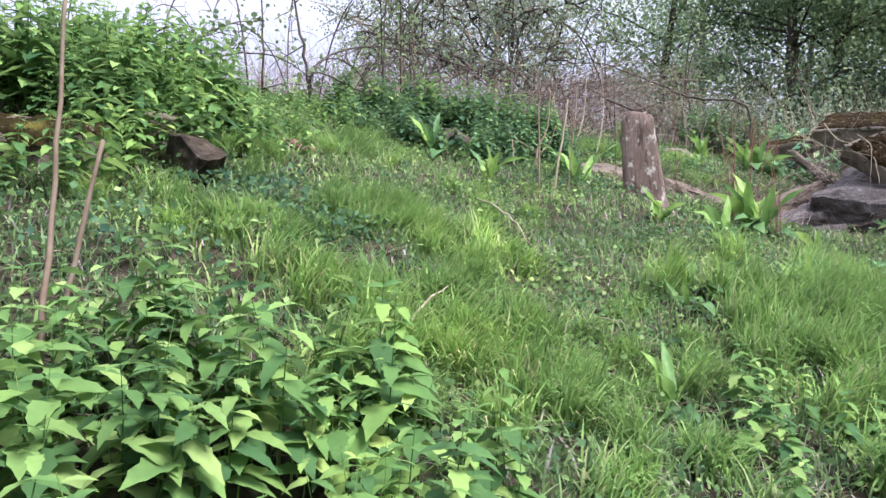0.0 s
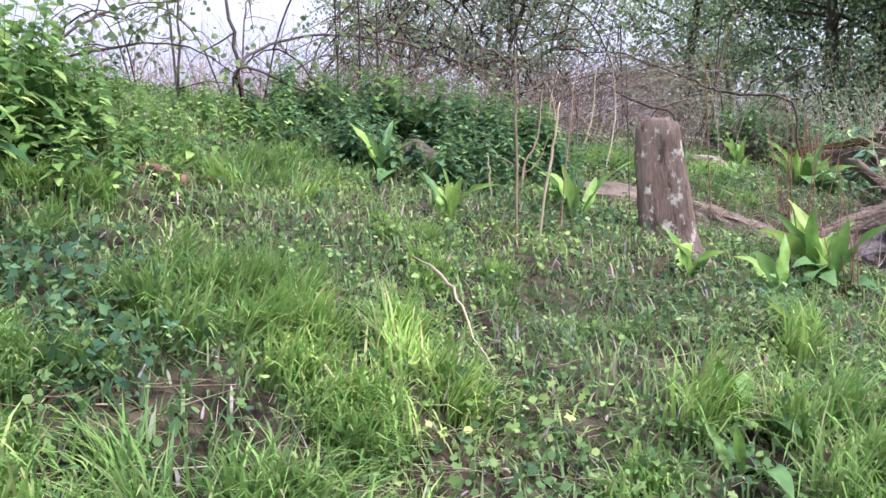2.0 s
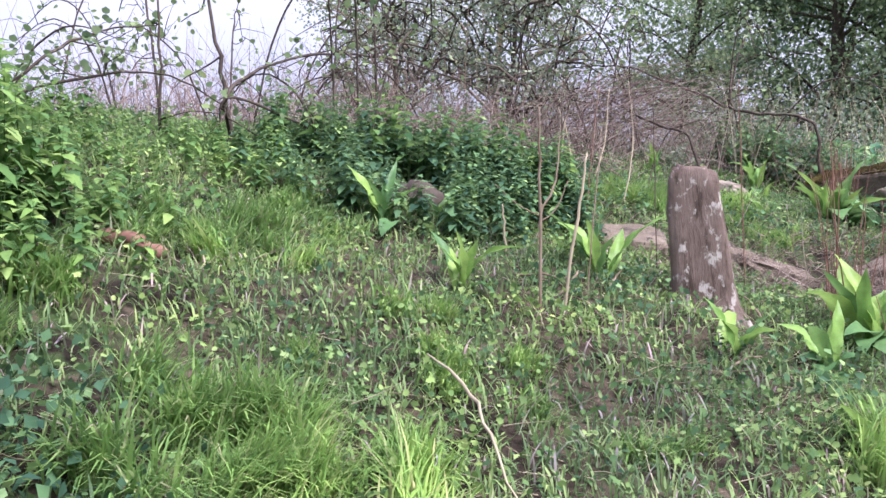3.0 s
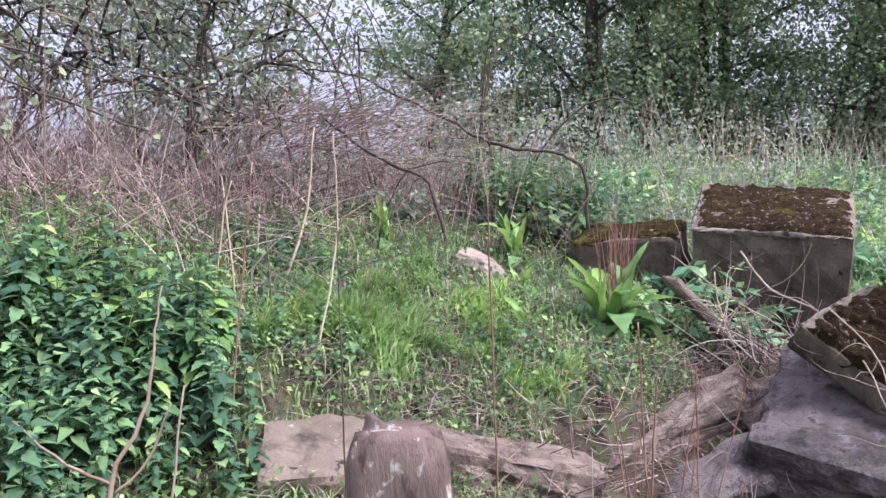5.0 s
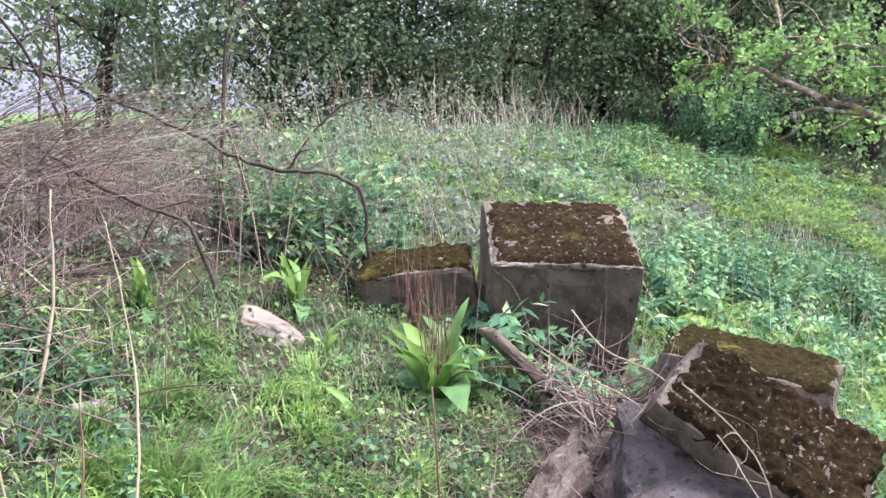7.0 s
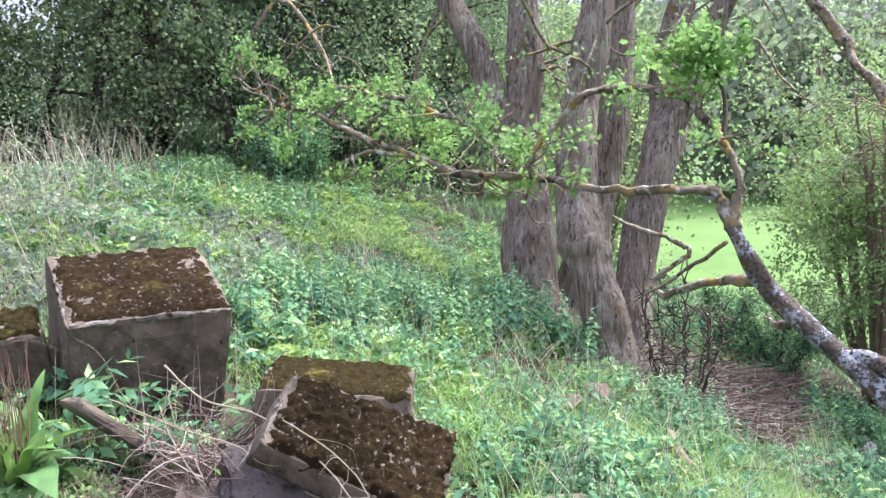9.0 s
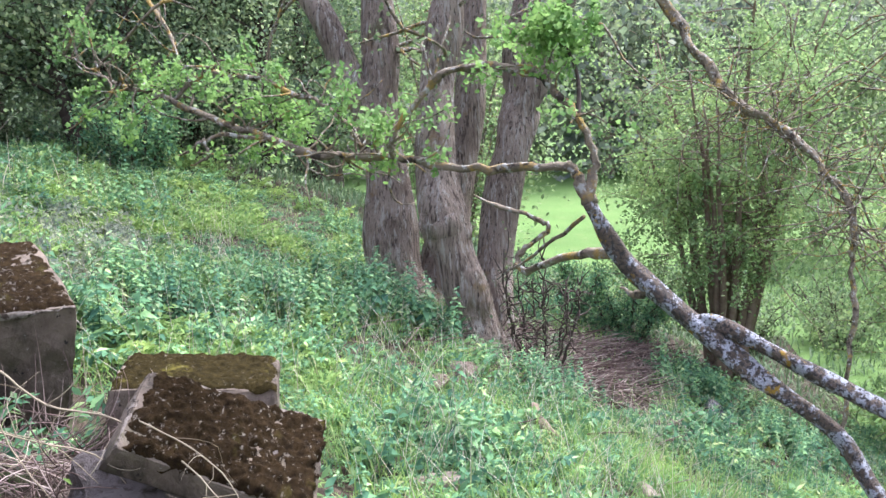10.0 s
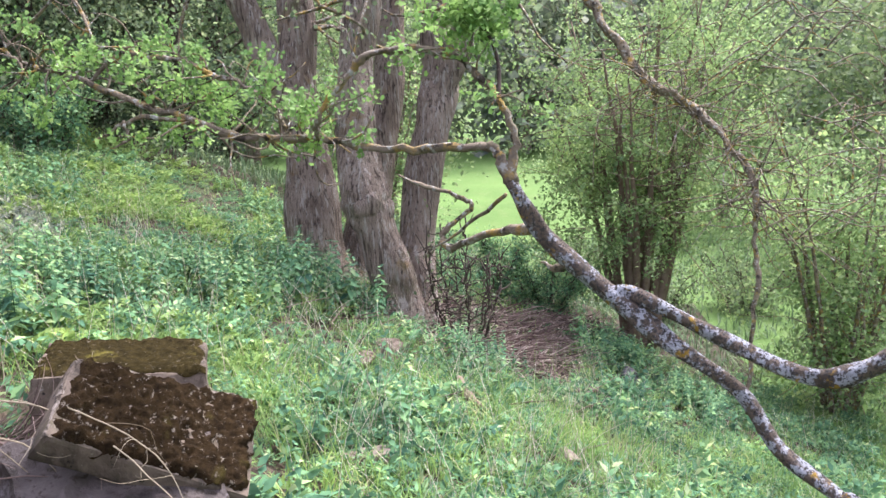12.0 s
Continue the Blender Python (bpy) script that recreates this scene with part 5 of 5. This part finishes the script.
def turf_chance(x, y):
    edge = np.clip((x + 2.2) / 0.5, 0, 1) * np.clip((8.7 - y) / 0.4, 0, 1)
    return np.where(bare(x, y), 0.0, (0.55 + 0.45 * wavy(x, y, 3.1)) * edge)


s = Soup()
x, y = spots_in(84000, -2.2, 3.6, 1.6, 8.8, turf_chance)
n = len(x)
blades(s, on_ground(x, y), RNG.uniform(0, 6.28, n), np.abs(RNG.normal(0.35, 0.35, n)), RNG.uniform(0.04, 0.13, n), RNG.uniform(0.004, 0.009, n), RNG.uniform(0.1, 0.8, n))
stuff("short_grass", s, M_TURF, "short trodden green turf on the bank", "grass")

s = Soup()
TUFTS = [(-0.17, 3.7, 0.3, 5200, 0.2), (0.0, 3.35, 0.25, 2600, 0.17), (-0.05, 2.45, 0.42, 6500, 0.2), (0.35, 2.75, 0.35, 3800, 0.17), (0.5, 2.2, 0.35, 3200, 0.16), (1.55, 3.35, 0.42, 6500, 0.26), (1.95, 3.9, 0.4, 4500, 0.26), (1.5, 2.6, 0.4, 3600, 0.22), (-0.62, 5.0, 0.3, 3000, 0.17), (-0.2, 5.5, 0.4, 1500, 0.1), (-0.95, 3.0, 0.3, 2200, 0.15), (-0.55, 2.95, 0.25, 1500, 0.13),
         (-0.9, 4.05, 0.25, 1400, 0.13), (1.5, 7.1, 0.3, 3800, 0.2), (1.9, 7.6, 0.4, 3000, 0.15), (2.1, 7.0, 0.35, 2000, 0.13), (0.9, 3.0, 0.4, 2500, 0.12), (2.3, 4.6, 0.35, 2500, 0.2), (0.2, 4.5, 0.5, 2200, 0.1)]
for cx, cy, r, n, ln in TUFTS:
    n = int(n * 0.62)
    k = max(3, int(n / 130))
    hx, hy = RNG.normal(cx, r * 0.62, k), RNG.normal(cy, r * 0.52, k)
    i = RNG.integers(0, k, n)
    x, y = hx[i] + RNG.normal(0, 0.035, n), hy[i] + RNG.normal(0, 0.035, n)
    lean_dir = math.atan2(-0.8, 0.6)
    yaw = np.where(RNG.uniform(0, 1, n) < 0.75, RNG.normal(lean_dir, 0.9, k)[i] + RNG.normal(0, 0.5, n), RNG.uniform(0, 6.28, n))
    blades(s, on_ground(x, y), yaw, np.abs(RNG.normal(0.3, 0.25, n)), ln * RNG.uniform(0.5, 1.25, n), RNG.uniform(0.004, 0.0085, n), RNG.uniform(0.2, 0.75, n))
stuff("long_grass", s, M_GRASS, "tufts of long soft bright green grass", "grass")

s = Soup()
x, y = spots_in(105000, -2.2, 3.4, 1.6, 9.0, lambda x, y: np.where(bare(x, y), 0.0, 0.4 + 0.6 * (wavy(x, y, 4.3, 1.1) > 0.5)))
k = RNG.uniform(0, 1, len(x)) < 0.55
foliage(s, on_ground(x[k], y[k], RNG.uniform(0.01, 0.08, k.sum())), 0.018, ROUND, 0.7)
k = ~k & (RNG.uniform(0, 1, len(x)) < 0.45)
foliage(s, on_ground(x[k], y[k], RNG.uniform(0.02, 0.1, k.sum())), 0.027, LOBED, 0.6)
stuff("low_herbs", s, M_HERB, "low round-leaved herbs creeping through the turf", "plants")

s = Soup()
x, y = spots_in(9000, -2.2, 3.6, 1.2, 9.0, lambda x, y: 0.25 + 0.75 * (wavy(x, y, 2.6, 2.0) > 0.56))
n = len(x)
stems(s, on_ground(x, y, 0.02), RNG.uniform(0, 6.28, n), RNG.uniform(1.2, 1.6, n), RNG.uniform(0.05, 0.2, n), RNG.uniform(0.001, 0.003, n), RNG.uniform(-0.5, 0.5, n), 3)
stuff("dry_litter", s, M_STRAW, "scattered dry straw and broken stems", "litter")
s = Soup()
x, y = spots_in(2200, 1.2, 3.5, 5.7, 7.2)
n = len(x)
stems(s, on_ground(x, y, 0.03), RNG.uniform(0, 6.28, n), RNG.uniform(1.0, 1.6, n), RNG.uniform(0.05, 0.22, n), RNG.uniform(0.0012, 0.0035, n), RNG.uniform(-0.7, 0.7, n), 3)
stuff("stem_litter", s, M_HEAP, "brown broken stems littering the rubble", "litter")

# bramble leaves creeping over the ground
s = Soup()
for cx, cy, r, n in [(-0.72, 3.45, 0.28, 420), (-0.45, 3.15, 0.2, 160), (0.9, 5.1, 0.3, 160), (2.2, 6.95, 0.3, 260), (2.6, 6.9, 0.2, 140), (1.4, 7.9, 0.25, 200), (1.6, 4.7, 0.3, 160), (-1.0, 2.5, 0.3, 200)]:
    x, y = RNG.normal(cx, r * 0.6, n), RNG.normal(cy, r * 0.6, n)
    foliage(s, on_ground(x, y, RNG.uniform(0.03, 0.13, n)), 0.034, KITE, 0.8)
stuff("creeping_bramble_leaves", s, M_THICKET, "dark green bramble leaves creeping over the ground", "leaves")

# nettles
SAW = leaf_template(0.55, 0.1, 0.35, (0.0, 0.13, 0.22, 0.42, 0.5, 0.72, 0.78, 1.0), (0.08, 0.9, 0.74, 1.0, 0.72, 0.66, 0.42, 0.0))


def nettle_template(pairs, leaf, seed, fine=False):
    """A nettle of unit height: a stem with crossed pairs of toothed leaves."""
    rng_n = np.random.default_rng(seed)
    q = Soup()
    stems(q, np.zeros((1, 3)), np.array([0.0]), np.array([0.03]), np.array([1.0]), np.array([0.008]), np.array([0.08]), 3)
    tv, tf = SAW if fine else MID
    for k in range(pairs):
        h = 0.22 + 0.78 * (k + 0.5) / pairs
        ln = leaf * (1.15 - 0.75 * max(0, (h - 0.45) / 0.55)) * rng_n.uniform(0.85, 1.15)
        for side in (0, 1):
            yaw = math.pi * side + (math.pi / 2) * (k % 2) + rng_n.uniform(-0.3, 0.3)
            tilt = rng_n.uniform(-0.35, 0.3) + 0.5 * max(0, h - 0.85) / 0.15
            v, f = placed(tv, tf, turns_of(np.array([yaw]), np.array([tilt]), np.array([rng_n.uniform(-0.3, 0.3)]), np.array([ln])), np.array([(0.03 * h, 0, h)]))
            q.add(v, *f)
    return np.concatenate(q.v), [np.concatenate(f) for f in q.f.values()]


def plants(soup, templates, x, y, size, tilt=0.12, lift=0.0):
    pick = RNG.integers(0, len(templates), len(x))
    for i, (tv, tf) in enumerate(templates):
        k = pick == i
        if k.any():
            n = k.sum()
            v, f = placed(tv, tf, turns_of(RNG.uniform(0, 6.28, n), RNG.normal(0, tilt, n), RNG.normal(0, tilt, n), np.broadcast_to(size, x.shape)[k] * RNG.uniform(0.65, 1.2, n)), on_ground(x[k], y[k], lift))
            soup.add(v, *f)


MID = leaf_template(0.6, 0.1, 0.35, (0.0, 0.3, 1.0), (0.2, 1.0, 0.0))
NETTLES = [nettle_template(8, 0.25, 1), nettle_template(9, 0.22, 2), nettle_template(7, 0.27, 3)]
NETTLES_TALL = [nettle_template(10, 0.17, 7, True), nettle_template(9, 0.19, 8, True)]
BANK_NETTLES = [nettle_template(10, 0.16, 1), nettle_template(11, 0.14, 2), nettle_template(9, 0.17, 3)]
NETTLES_FINE = [nettle_template(7, 0.28, 4, True), nettle_template(6, 0.31, 5, True), nettle_template(8, 0.26, 6, True)]

s = Soup()
x, y = spots_in(150, -1.25, 0.15, 0.95, 2.1, lambda x, y: (np.hypot((x + 0.5) / 0.75, (y - 1.5) / 0.55) < 1) & (np.hypot(x - 0.05, y - 0.3) > 0.6))
plants(s, NETTLES_FINE, x, y, 0.33)
x, y = spots_in(260, -2.2, -0.9, 3.5, 4.8, lambda x, y: np.clip((-1.0 - x) * 2.5, 0, 1))
plants(s, NETTLES_TALL, x, y, 0.55)
x, y = spots_in(80, -2.3, -1.2, 2.8, 3.9, lambda x, y: (np.abs(x + 1.75) > 0.35) | (y > 3.5))
plants(s, NETTLES_TALL, x, y, 0.42)
x, y = spots_in(60, -2.4, -1.5, 2.2, 3.0)
plants(s, NETTLES_FINE, x, y, 0.25)
x, y = spots_in(60, 0.85, 2.0, 1.7, 2.7)
plants(s, NETTLES_FINE, x, y, 0.22)
x, y = spots_in(70, -0.9, 1.0, 5.95, 6.95, lambda x, y: y > 6.25 - 0.2 * x)
plants(s, NETTLES_TALL, x, y, 0.46)
stuff("nettles", s, M_NETTLE, "fresh green stinging nettles with toothed leaves", "nettles")

s = Soup()
x, y = spots_in(560, -3.2, -0.6, 4.0, 6.5, lambda x, y: np.clip((-0.55 - x - 0.12 * (5 - y)) * 1.6, 0, 1) * np.clip((x + 3.3 + 0.8 * wavy(x, y, 2.0)) * 1.2, 0, 1))
plants(s, NETTLES, x, y, 0.16 + 0.24 * wavy(x, y, 1.9, 0.7))
stuff("bank_top_nettles", s, M_NETTLE, "light green young nettles along the bank top", "nettles")
s = Soup()
x, y = spots_in(330, -0.9, 1.0, 5.95, 7.0, lambda x, y: (y > 6.25 - 0.2 * x) & (y < 6.8 + 0.3 * wavy(x, y, 3.0)) & (np.hypot(x - 0.05, y - 5.95) > 0.28))
plants(s, NETTLES_TALL, x, y, 0.4)
x, y = spots_in(60, 0.3, 1.05, 5.85, 6.4)
plants(s, NETTLES_TALL, x, y, 0.32)
x, y = spots_in(130, -0.9, 0.6, 5.6, 6.6, lambda x, y: np.hypot(x - 0.05, y - 6.0) > 0.3)
plants(s, NETTLES, x, y, 0.25)
x, y = spots_in(110, -0.35, 0.75, 5.55, 6.2, lambda x, y: (x < 0.62) & (np.hypot(x - 0.05, y - 6.0) > 0.2))
plants(s, NETTLES, x, y, 0.26)
x, y = spots_in(110, 2.75, 3.7, 8.7, 9.5)
plants(s, BANK_NETTLES, x, y, 0.5)
x, y = spots_in(60, 1.0, 1.5, 6.7, 8.4)
plants(s, NETTLES, x, y, 0.2)
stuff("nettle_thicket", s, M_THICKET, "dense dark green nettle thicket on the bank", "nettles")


def herb_template(fronds, leaflets, seed):
    """A feathery herb: fronds from the root, each with pairs of leaflets."""
    rng_h = np.random.default_rng(seed)
    q = Soup()
    for k in range(fronds):
        yaw, tilt = 2.4 * k + rng_h.uniform(-0.3, 0.3), rng_h.uniform(0.5, 1.35)
        ln = rng_h.uniform(0.6, 1.1)
        for j in range(leaflets):
            r = ln * (0.35 + 0.65 * (j // 2 + 1) / (leaflets // 2))
            side = 1 if j % 2 else -1
            bow = tilt - 0.55 * (r / ln) ** 2
            p = np.array([[-math.sin(yaw) * r * math.cos(bow), math.cos(yaw) * r * math.cos(bow), r * math.sin(bow)]])
            v, f = placed(LANCE[0], LANCE[1], turns_of(np.array([yaw + side * rng_h.uniform(0.6, 1.2)]), np.array([rng_h.uniform(-0.8, 0.9)]), np.array([rng_h.uniform(-1.0, 1.0)]), np.array([ln * 0.31 * (1.1 - 0.6 * j / leaflets)])), p)
            q.add(v, *f)
    return np.concatenate(q.v), [np.concatenate(f) for f in q.f.values()]


HERBS = [herb_template(6, 14, 1), herb_template(7, 12, 2), herb_template(5, 16, 3)]


def slope_chance(x, y):
    litter = np.hypot((x - 10.4) / 1.9, (y - 5.0) / 1.4) < 0.9
    track = (np.abs(y - (4.9 - 0.45 * (x - 10))) < 0.5) & (x > 9.2)
    return np.where(bare(x, y) | (x < 2.5) | ((x < 3.4) & (y > 4.5)), 0.0, np.where(litter | track, 0.12, 0.5 + 0.5 * wavy(x, y, 1.4)))


s = Soup()
x, y = spots_in(4900, 2.5, 13.5, -0.8, 13.5, slope_chance)
near = np.clip(1.3 - np.hypot(x - 1, y - 5) / 30, 0.7, 1.2)
plants(s, HERBS, x, y, 0.24 * near * (0.45 + 1.0 * wavy(x, y, 2.3, 0.5)) * RNG.uniform(0.7, 1.3, len(x)), 0.25)
x, y = spots_in(2600, 3.3, 8.6, 0.6, 7.2, lambda x, y: slope_chance(x, y) * (0.4 + 0.6 * wavy(x, y, 3.1, 1.9)))
plants(s, HERBS, x, y, 0.09 + 0.12 * wavy(x, y, 2.7, 0.4), 0.3)
stuff("bank_herbs", s, M_SLOPE, "dense blue-green feathery herbs on the bank", "plants")

s = Soup()
x, y = spots_in(1900, 3.4, 14.0, 4.0, 14.0, lambda x, y: np.where(bare(x, y), 0, slope_chance(x, y) * (wavy(x, y, 1.1, 2.5) > 0.55) * np.clip((x - 4.0) / 3.5, 0.15, 1)))
plants(s, BANK_NETTLES, x, y, 0.4 * (0.6 + 0.9 * wavy(x, y, 2.2, 1.5)))
for cx, cy, r, h, k in [(9.3, 7.0, 0.75, 0.62, 130), (8.2, 7.6, 0.6, 0.5, 90), (6.9, 8.4, 0.6, 0.5, 80), (11.6, 3.2, 0.6, 0.55, 70), (10.3, 2.3, 0.6, 0.5, 70), (5.6, 8.3, 0.45, 0.45, 60), (8.7, 5.0, 0.5, 0.4, 60)]:
    plants(s, BANK_NETTLES, RNG.normal(cx, r * 0.5, k), RNG.normal(cy, r * 0.5, k), h)
stuff("bank_nettles", s, M_SLOPE, "clumps of nettles among the herbs", "nettles")

s = Soup()
x, y = spots_in(2300, 5.0, 14.0, 6.5, 14.5, lambda x, y: np.clip(np.exp(-((y - 8.8 - 0.36 * (x - 7)) / 2.1) ** 2) + 0.12, 0, 1) * (wavy(x, y, 2.4, 0.2) > 0.42))
plants(s, HERBS, x, y, 0.28, 0.2)
x, y = spots_in(600, 4.0, 9.0, 0.0, 7.0, lambda x, y: 0.5 * (wavy(x, y, 2.4, 0.9) > 0.6))
plants(s, HERBS, x, y, 0.16, 0.2)
stuff("lime_herbs", s, M_LIME, "lime green young leaves along the crest of the bank", "plants")

s = Soup()
x, y = spots_in(105000, 2.5, 13.0, -0.8, 13.5, lambda x, y: slope_chance(x, y) * (0.25 + 0.75 * (wavy(x, y, 1.7, 3.0) > 0.5)) * np.clip(1.6 - np.hypot(x - 4, y - 5) / 8, 0.25, 1))
n = len(x)
blades(s, on_ground(x, y), RNG.uniform(0, 6.28, n), np.abs(RNG.normal(0.35, 0.3, n)), RNG.uniform(0.1, 0.34, n), RNG.uniform(0.004, 0.008, n), RNG.uniform(0.2, 0.7, n))
x, y = spots_in(15000, 3.4, 8.5, 1.2, 7.4, lambda x, y: slope_chance(x, y) * (wavy(x, y, 2.9, 1.3) > 0.48))
n = len(x)
blades(s, on_ground(x, y), RNG.uniform(0, 6.28, n), np.abs(RNG.normal(0.25, 0.25, n)), RNG.uniform(0.15, 0.4, n), RNG.uniform(0.005, 0.011, n), RNG.uniform(0.15, 0.6, n))
stuff("bank_grass", s, M_GRASS, "long grass blades between the herbs", "grass")

s = Soup()
x, y = spots_in(2400, 2.6, 12.0, -0.5, 12.0, slope_chance)
n = len(x)
stems(s, on_ground(x, y), RNG.uniform(0, 6.28, n), np.abs(RNG.normal(0.25, 0.25, n)), RNG.uniform(0.25, 0.65, n), np.full(n, 0.002), RNG.uniform(-0.2, 0.9, n))
x, y = spots_in(700, 4.2, 10.0, 3.5, 9.0, slope_chance)
n = len(x)
stems(s, on_ground(x, y), RNG.uniform(0, 6.28, n), np.abs(RNG.normal(0.35, 0.35, n)), RNG.uniform(0.4, 0.85, n), np.full(n, 0.0028), RNG.uniform(-0.3, 1.0, n))
stuff("pale_grass_stalks", s, M_REED, "thin pale grass stalks standing among the herbs", "stalks")

# litter of bark and sticks round the great tree
s = Soup()
x, y = np.concatenate([RNG.normal(10.2, 1.0, 1500), RNG.uniform(9.5, 14, 1200)]), np.concatenate([RNG.normal(5.3, 0.75, 1500), np.zeros(1200)])
y[1500:] = 4.9 - 0.45 * (x[1500:] - 10) + RNG.normal(0, 0.4, 1200)
n = len(x)
stems(s, on_ground(x, y, 0.03), RNG.uniform(0, 6.28, n), RNG.uniform(1.25, 1.62, n), RNG.uniform(0.15, 0.6, n), RNG.uniform(0.006, 0.016, n), RNG.uniform(-0.4, 0.4, n), 3)
stuff("bark_litter", s, M_HEAP, "brown fallen sticks and bark on bare earth", "litter")
lump = boulder("black_sack", 10.6, 3.1, (0.22, 0.2, 0.2), M_BLACK, "crumpled black plastic sack in the leaf litter", 3.3, 0.2)
lump["category"] = "sack"

# the dead heap of bracken and bramble on the terrace
s = Soup()
n = 300
x, y = RNG.normal(1.5, 0.4, n), RNG.normal(9.2, 0.18, n)
b = on_ground(x, y, RNG.uniform(0.25, 0.6, n))
stems(s, b, RNG.normal(math.atan2(-0.75, 0.8), 0.6, n), RNG.uniform(0.8, 1.7, n), RNG.uniform(0.5, 1.3, n), RNG.uniform(0.002, 0.004, n), RNG.uniform(0.3, 0.9, n), 5)
n = 4200
x, y = spots_in(n, -3.6, 3.8, 7.3, 10.6, lambda x, y: np.clip((y - 7.4 - 0.3 * np.clip(x, 0, 3)) * 1.5, 0.0, 1) * np.where((x > 1.4) & (x < 2.6) & (y < 8.8), 0.15, 1))
n = len(x)
stems(s, on_ground(x, y), RNG.uniform(0, 6.28, n), np.abs(RNG.normal(0.5, 0.4, n)), RNG.uniform(0.3, 1.0, n), RNG.uniform(0.002, 0.0045, n), RNG.uniform(-0.3, 1.4, n), 4)
x, y = spots_in(650, -0.8, 1.6, 7.0, 8.7, lambda x, y: np.clip((y - 6.7) * 0.8, 0, 1))
n = len(x)
stems(s, on_ground(x, y, RNG.uniform(0.0, 0.2, n)), RNG.uniform(0, 6.28, n), RNG.uniform(0.7, 1.55, n), RNG.uniform(0.25, 0.8, n), RNG.uniform(0.002, 0.0045, n), RNG.uniform(-0.4, 0.8, n), 4)
stuff("dead_bracken_heap", s, M_HEAP, "matted pinkish-brown dead bracken and brambles", "bracken")

s = Soup()
x, y = spots_in(380, -3.6, 6.5, 8.6, 13.0, lambda x, y: 0.4 + 0.6 * (x > 2.5))
n = len(x)
stems(s, on_ground(x, y), RNG.uniform(0, 6.28, n), np.abs(RNG.normal(0.2, 0.25, n)), RNG.uniform(0.5, 1.35, n), RNG.uniform(0.003, 0.006, n), RNG.uniform(-0.2, 0.6, n), 4)
x, y = RNG.uniform(6.0, 10.5, 120), RNG.uniform(12.0, 14.0, 120)
n = len(x)
stems(s, on_ground(x, y), RNG.uniform(0, 6.28, n), np.abs(RNG.normal(0.12, 0.15, n)), RNG.uniform(0.5, 1.2, n), RNG.uniform(0.005, 0.008, n), RNG.uniform(-0.2, 0.7, n), 4)
stuff("dry_stems", s, M_STRAW, "dry upright stems along the terrace", "stems")
s = Soup()
n = 170
x, y = RNG.normal(8.3, 1.1, n), RNG.normal(12.8, 0.6, n)
stems(s, on_ground(x, y), RNG.uniform(0, 6.28, n), np.abs(RNG.normal(0.3, 0.35, n)), RNG.uniform(0.3, 1.1, n), RNG.uniform(0.004, 0.008, n), RNG.uniform(-0.4, 1.1, n), 4)
stuff("dry_reeds", s, M_REED, "bleached dry reeds standing on the terrace", "reeds")

s = Soup()
x, y = spots_in(2000, -3.6, 9.0, 8.8, 13.5, lambda x, y: 0.2 + 0.6 * (x > 2.8))
plants(s, HERBS, x, y, 0.27, 0.35)
c = on_ground(*spots_in(120, 2.5, 7.0, 9.5, 13.0), RNG.uniform(0.2, 0.8, 120))
foliage(s, clumps(c, 0.12, 26), 0.045, DIAMOND)
stuff("terrace_scrub", s, M_GREYLEAF, "grey-green scrubby weeds on the terrace", "plants")

s = Soup()
x, y = spots_in(8000, 14, 26, -6, 12)
n = len(x)
blades(s, on_ground(x, y), RNG.uniform(0, 6.28, n), np.abs(RNG.normal(0.35, 0.3, n)), RNG.uniform(0.2, 0.4, n), RNG.uniform(0.02, 0.035, n), RNG.uniform(0.2, 0.7, n))
x, y = spots_in(5000, -8, 20, 12.5, 24)
n = len(x)
blades(s, on_ground(x, y), RNG.uniform(0, 6.28, n), np.abs(RNG.normal(0.35, 0.3, n)), RNG.uniform(0.25, 0.5, n), RNG.uniform(0.015, 0.03, n), RNG.uniform(0.2, 0.7, n))
x, y = spots_in(26000, -9, 17, -7, 14, lambda x, y: np.where((x > -2.4) & (x < 13) & (y > 1) & (y < 12.5), 0.0, 0.35 + 0.65 * wavy(x, y, 1.3)))
n = len(x)
blades(s, on_ground(x, y), RNG.uniform(0, 6.28, n), np.abs(RNG.normal(0.45, 0.3, n)), RNG.uniform(0.12, 0.32, n), RNG.uniform(0.012, 0.028, n), RNG.uniform(0.2, 0.7, n))
stuff("field_grass", s, M_FIELDGRASS, "rough grass at the edges of the field and wood", "grass")
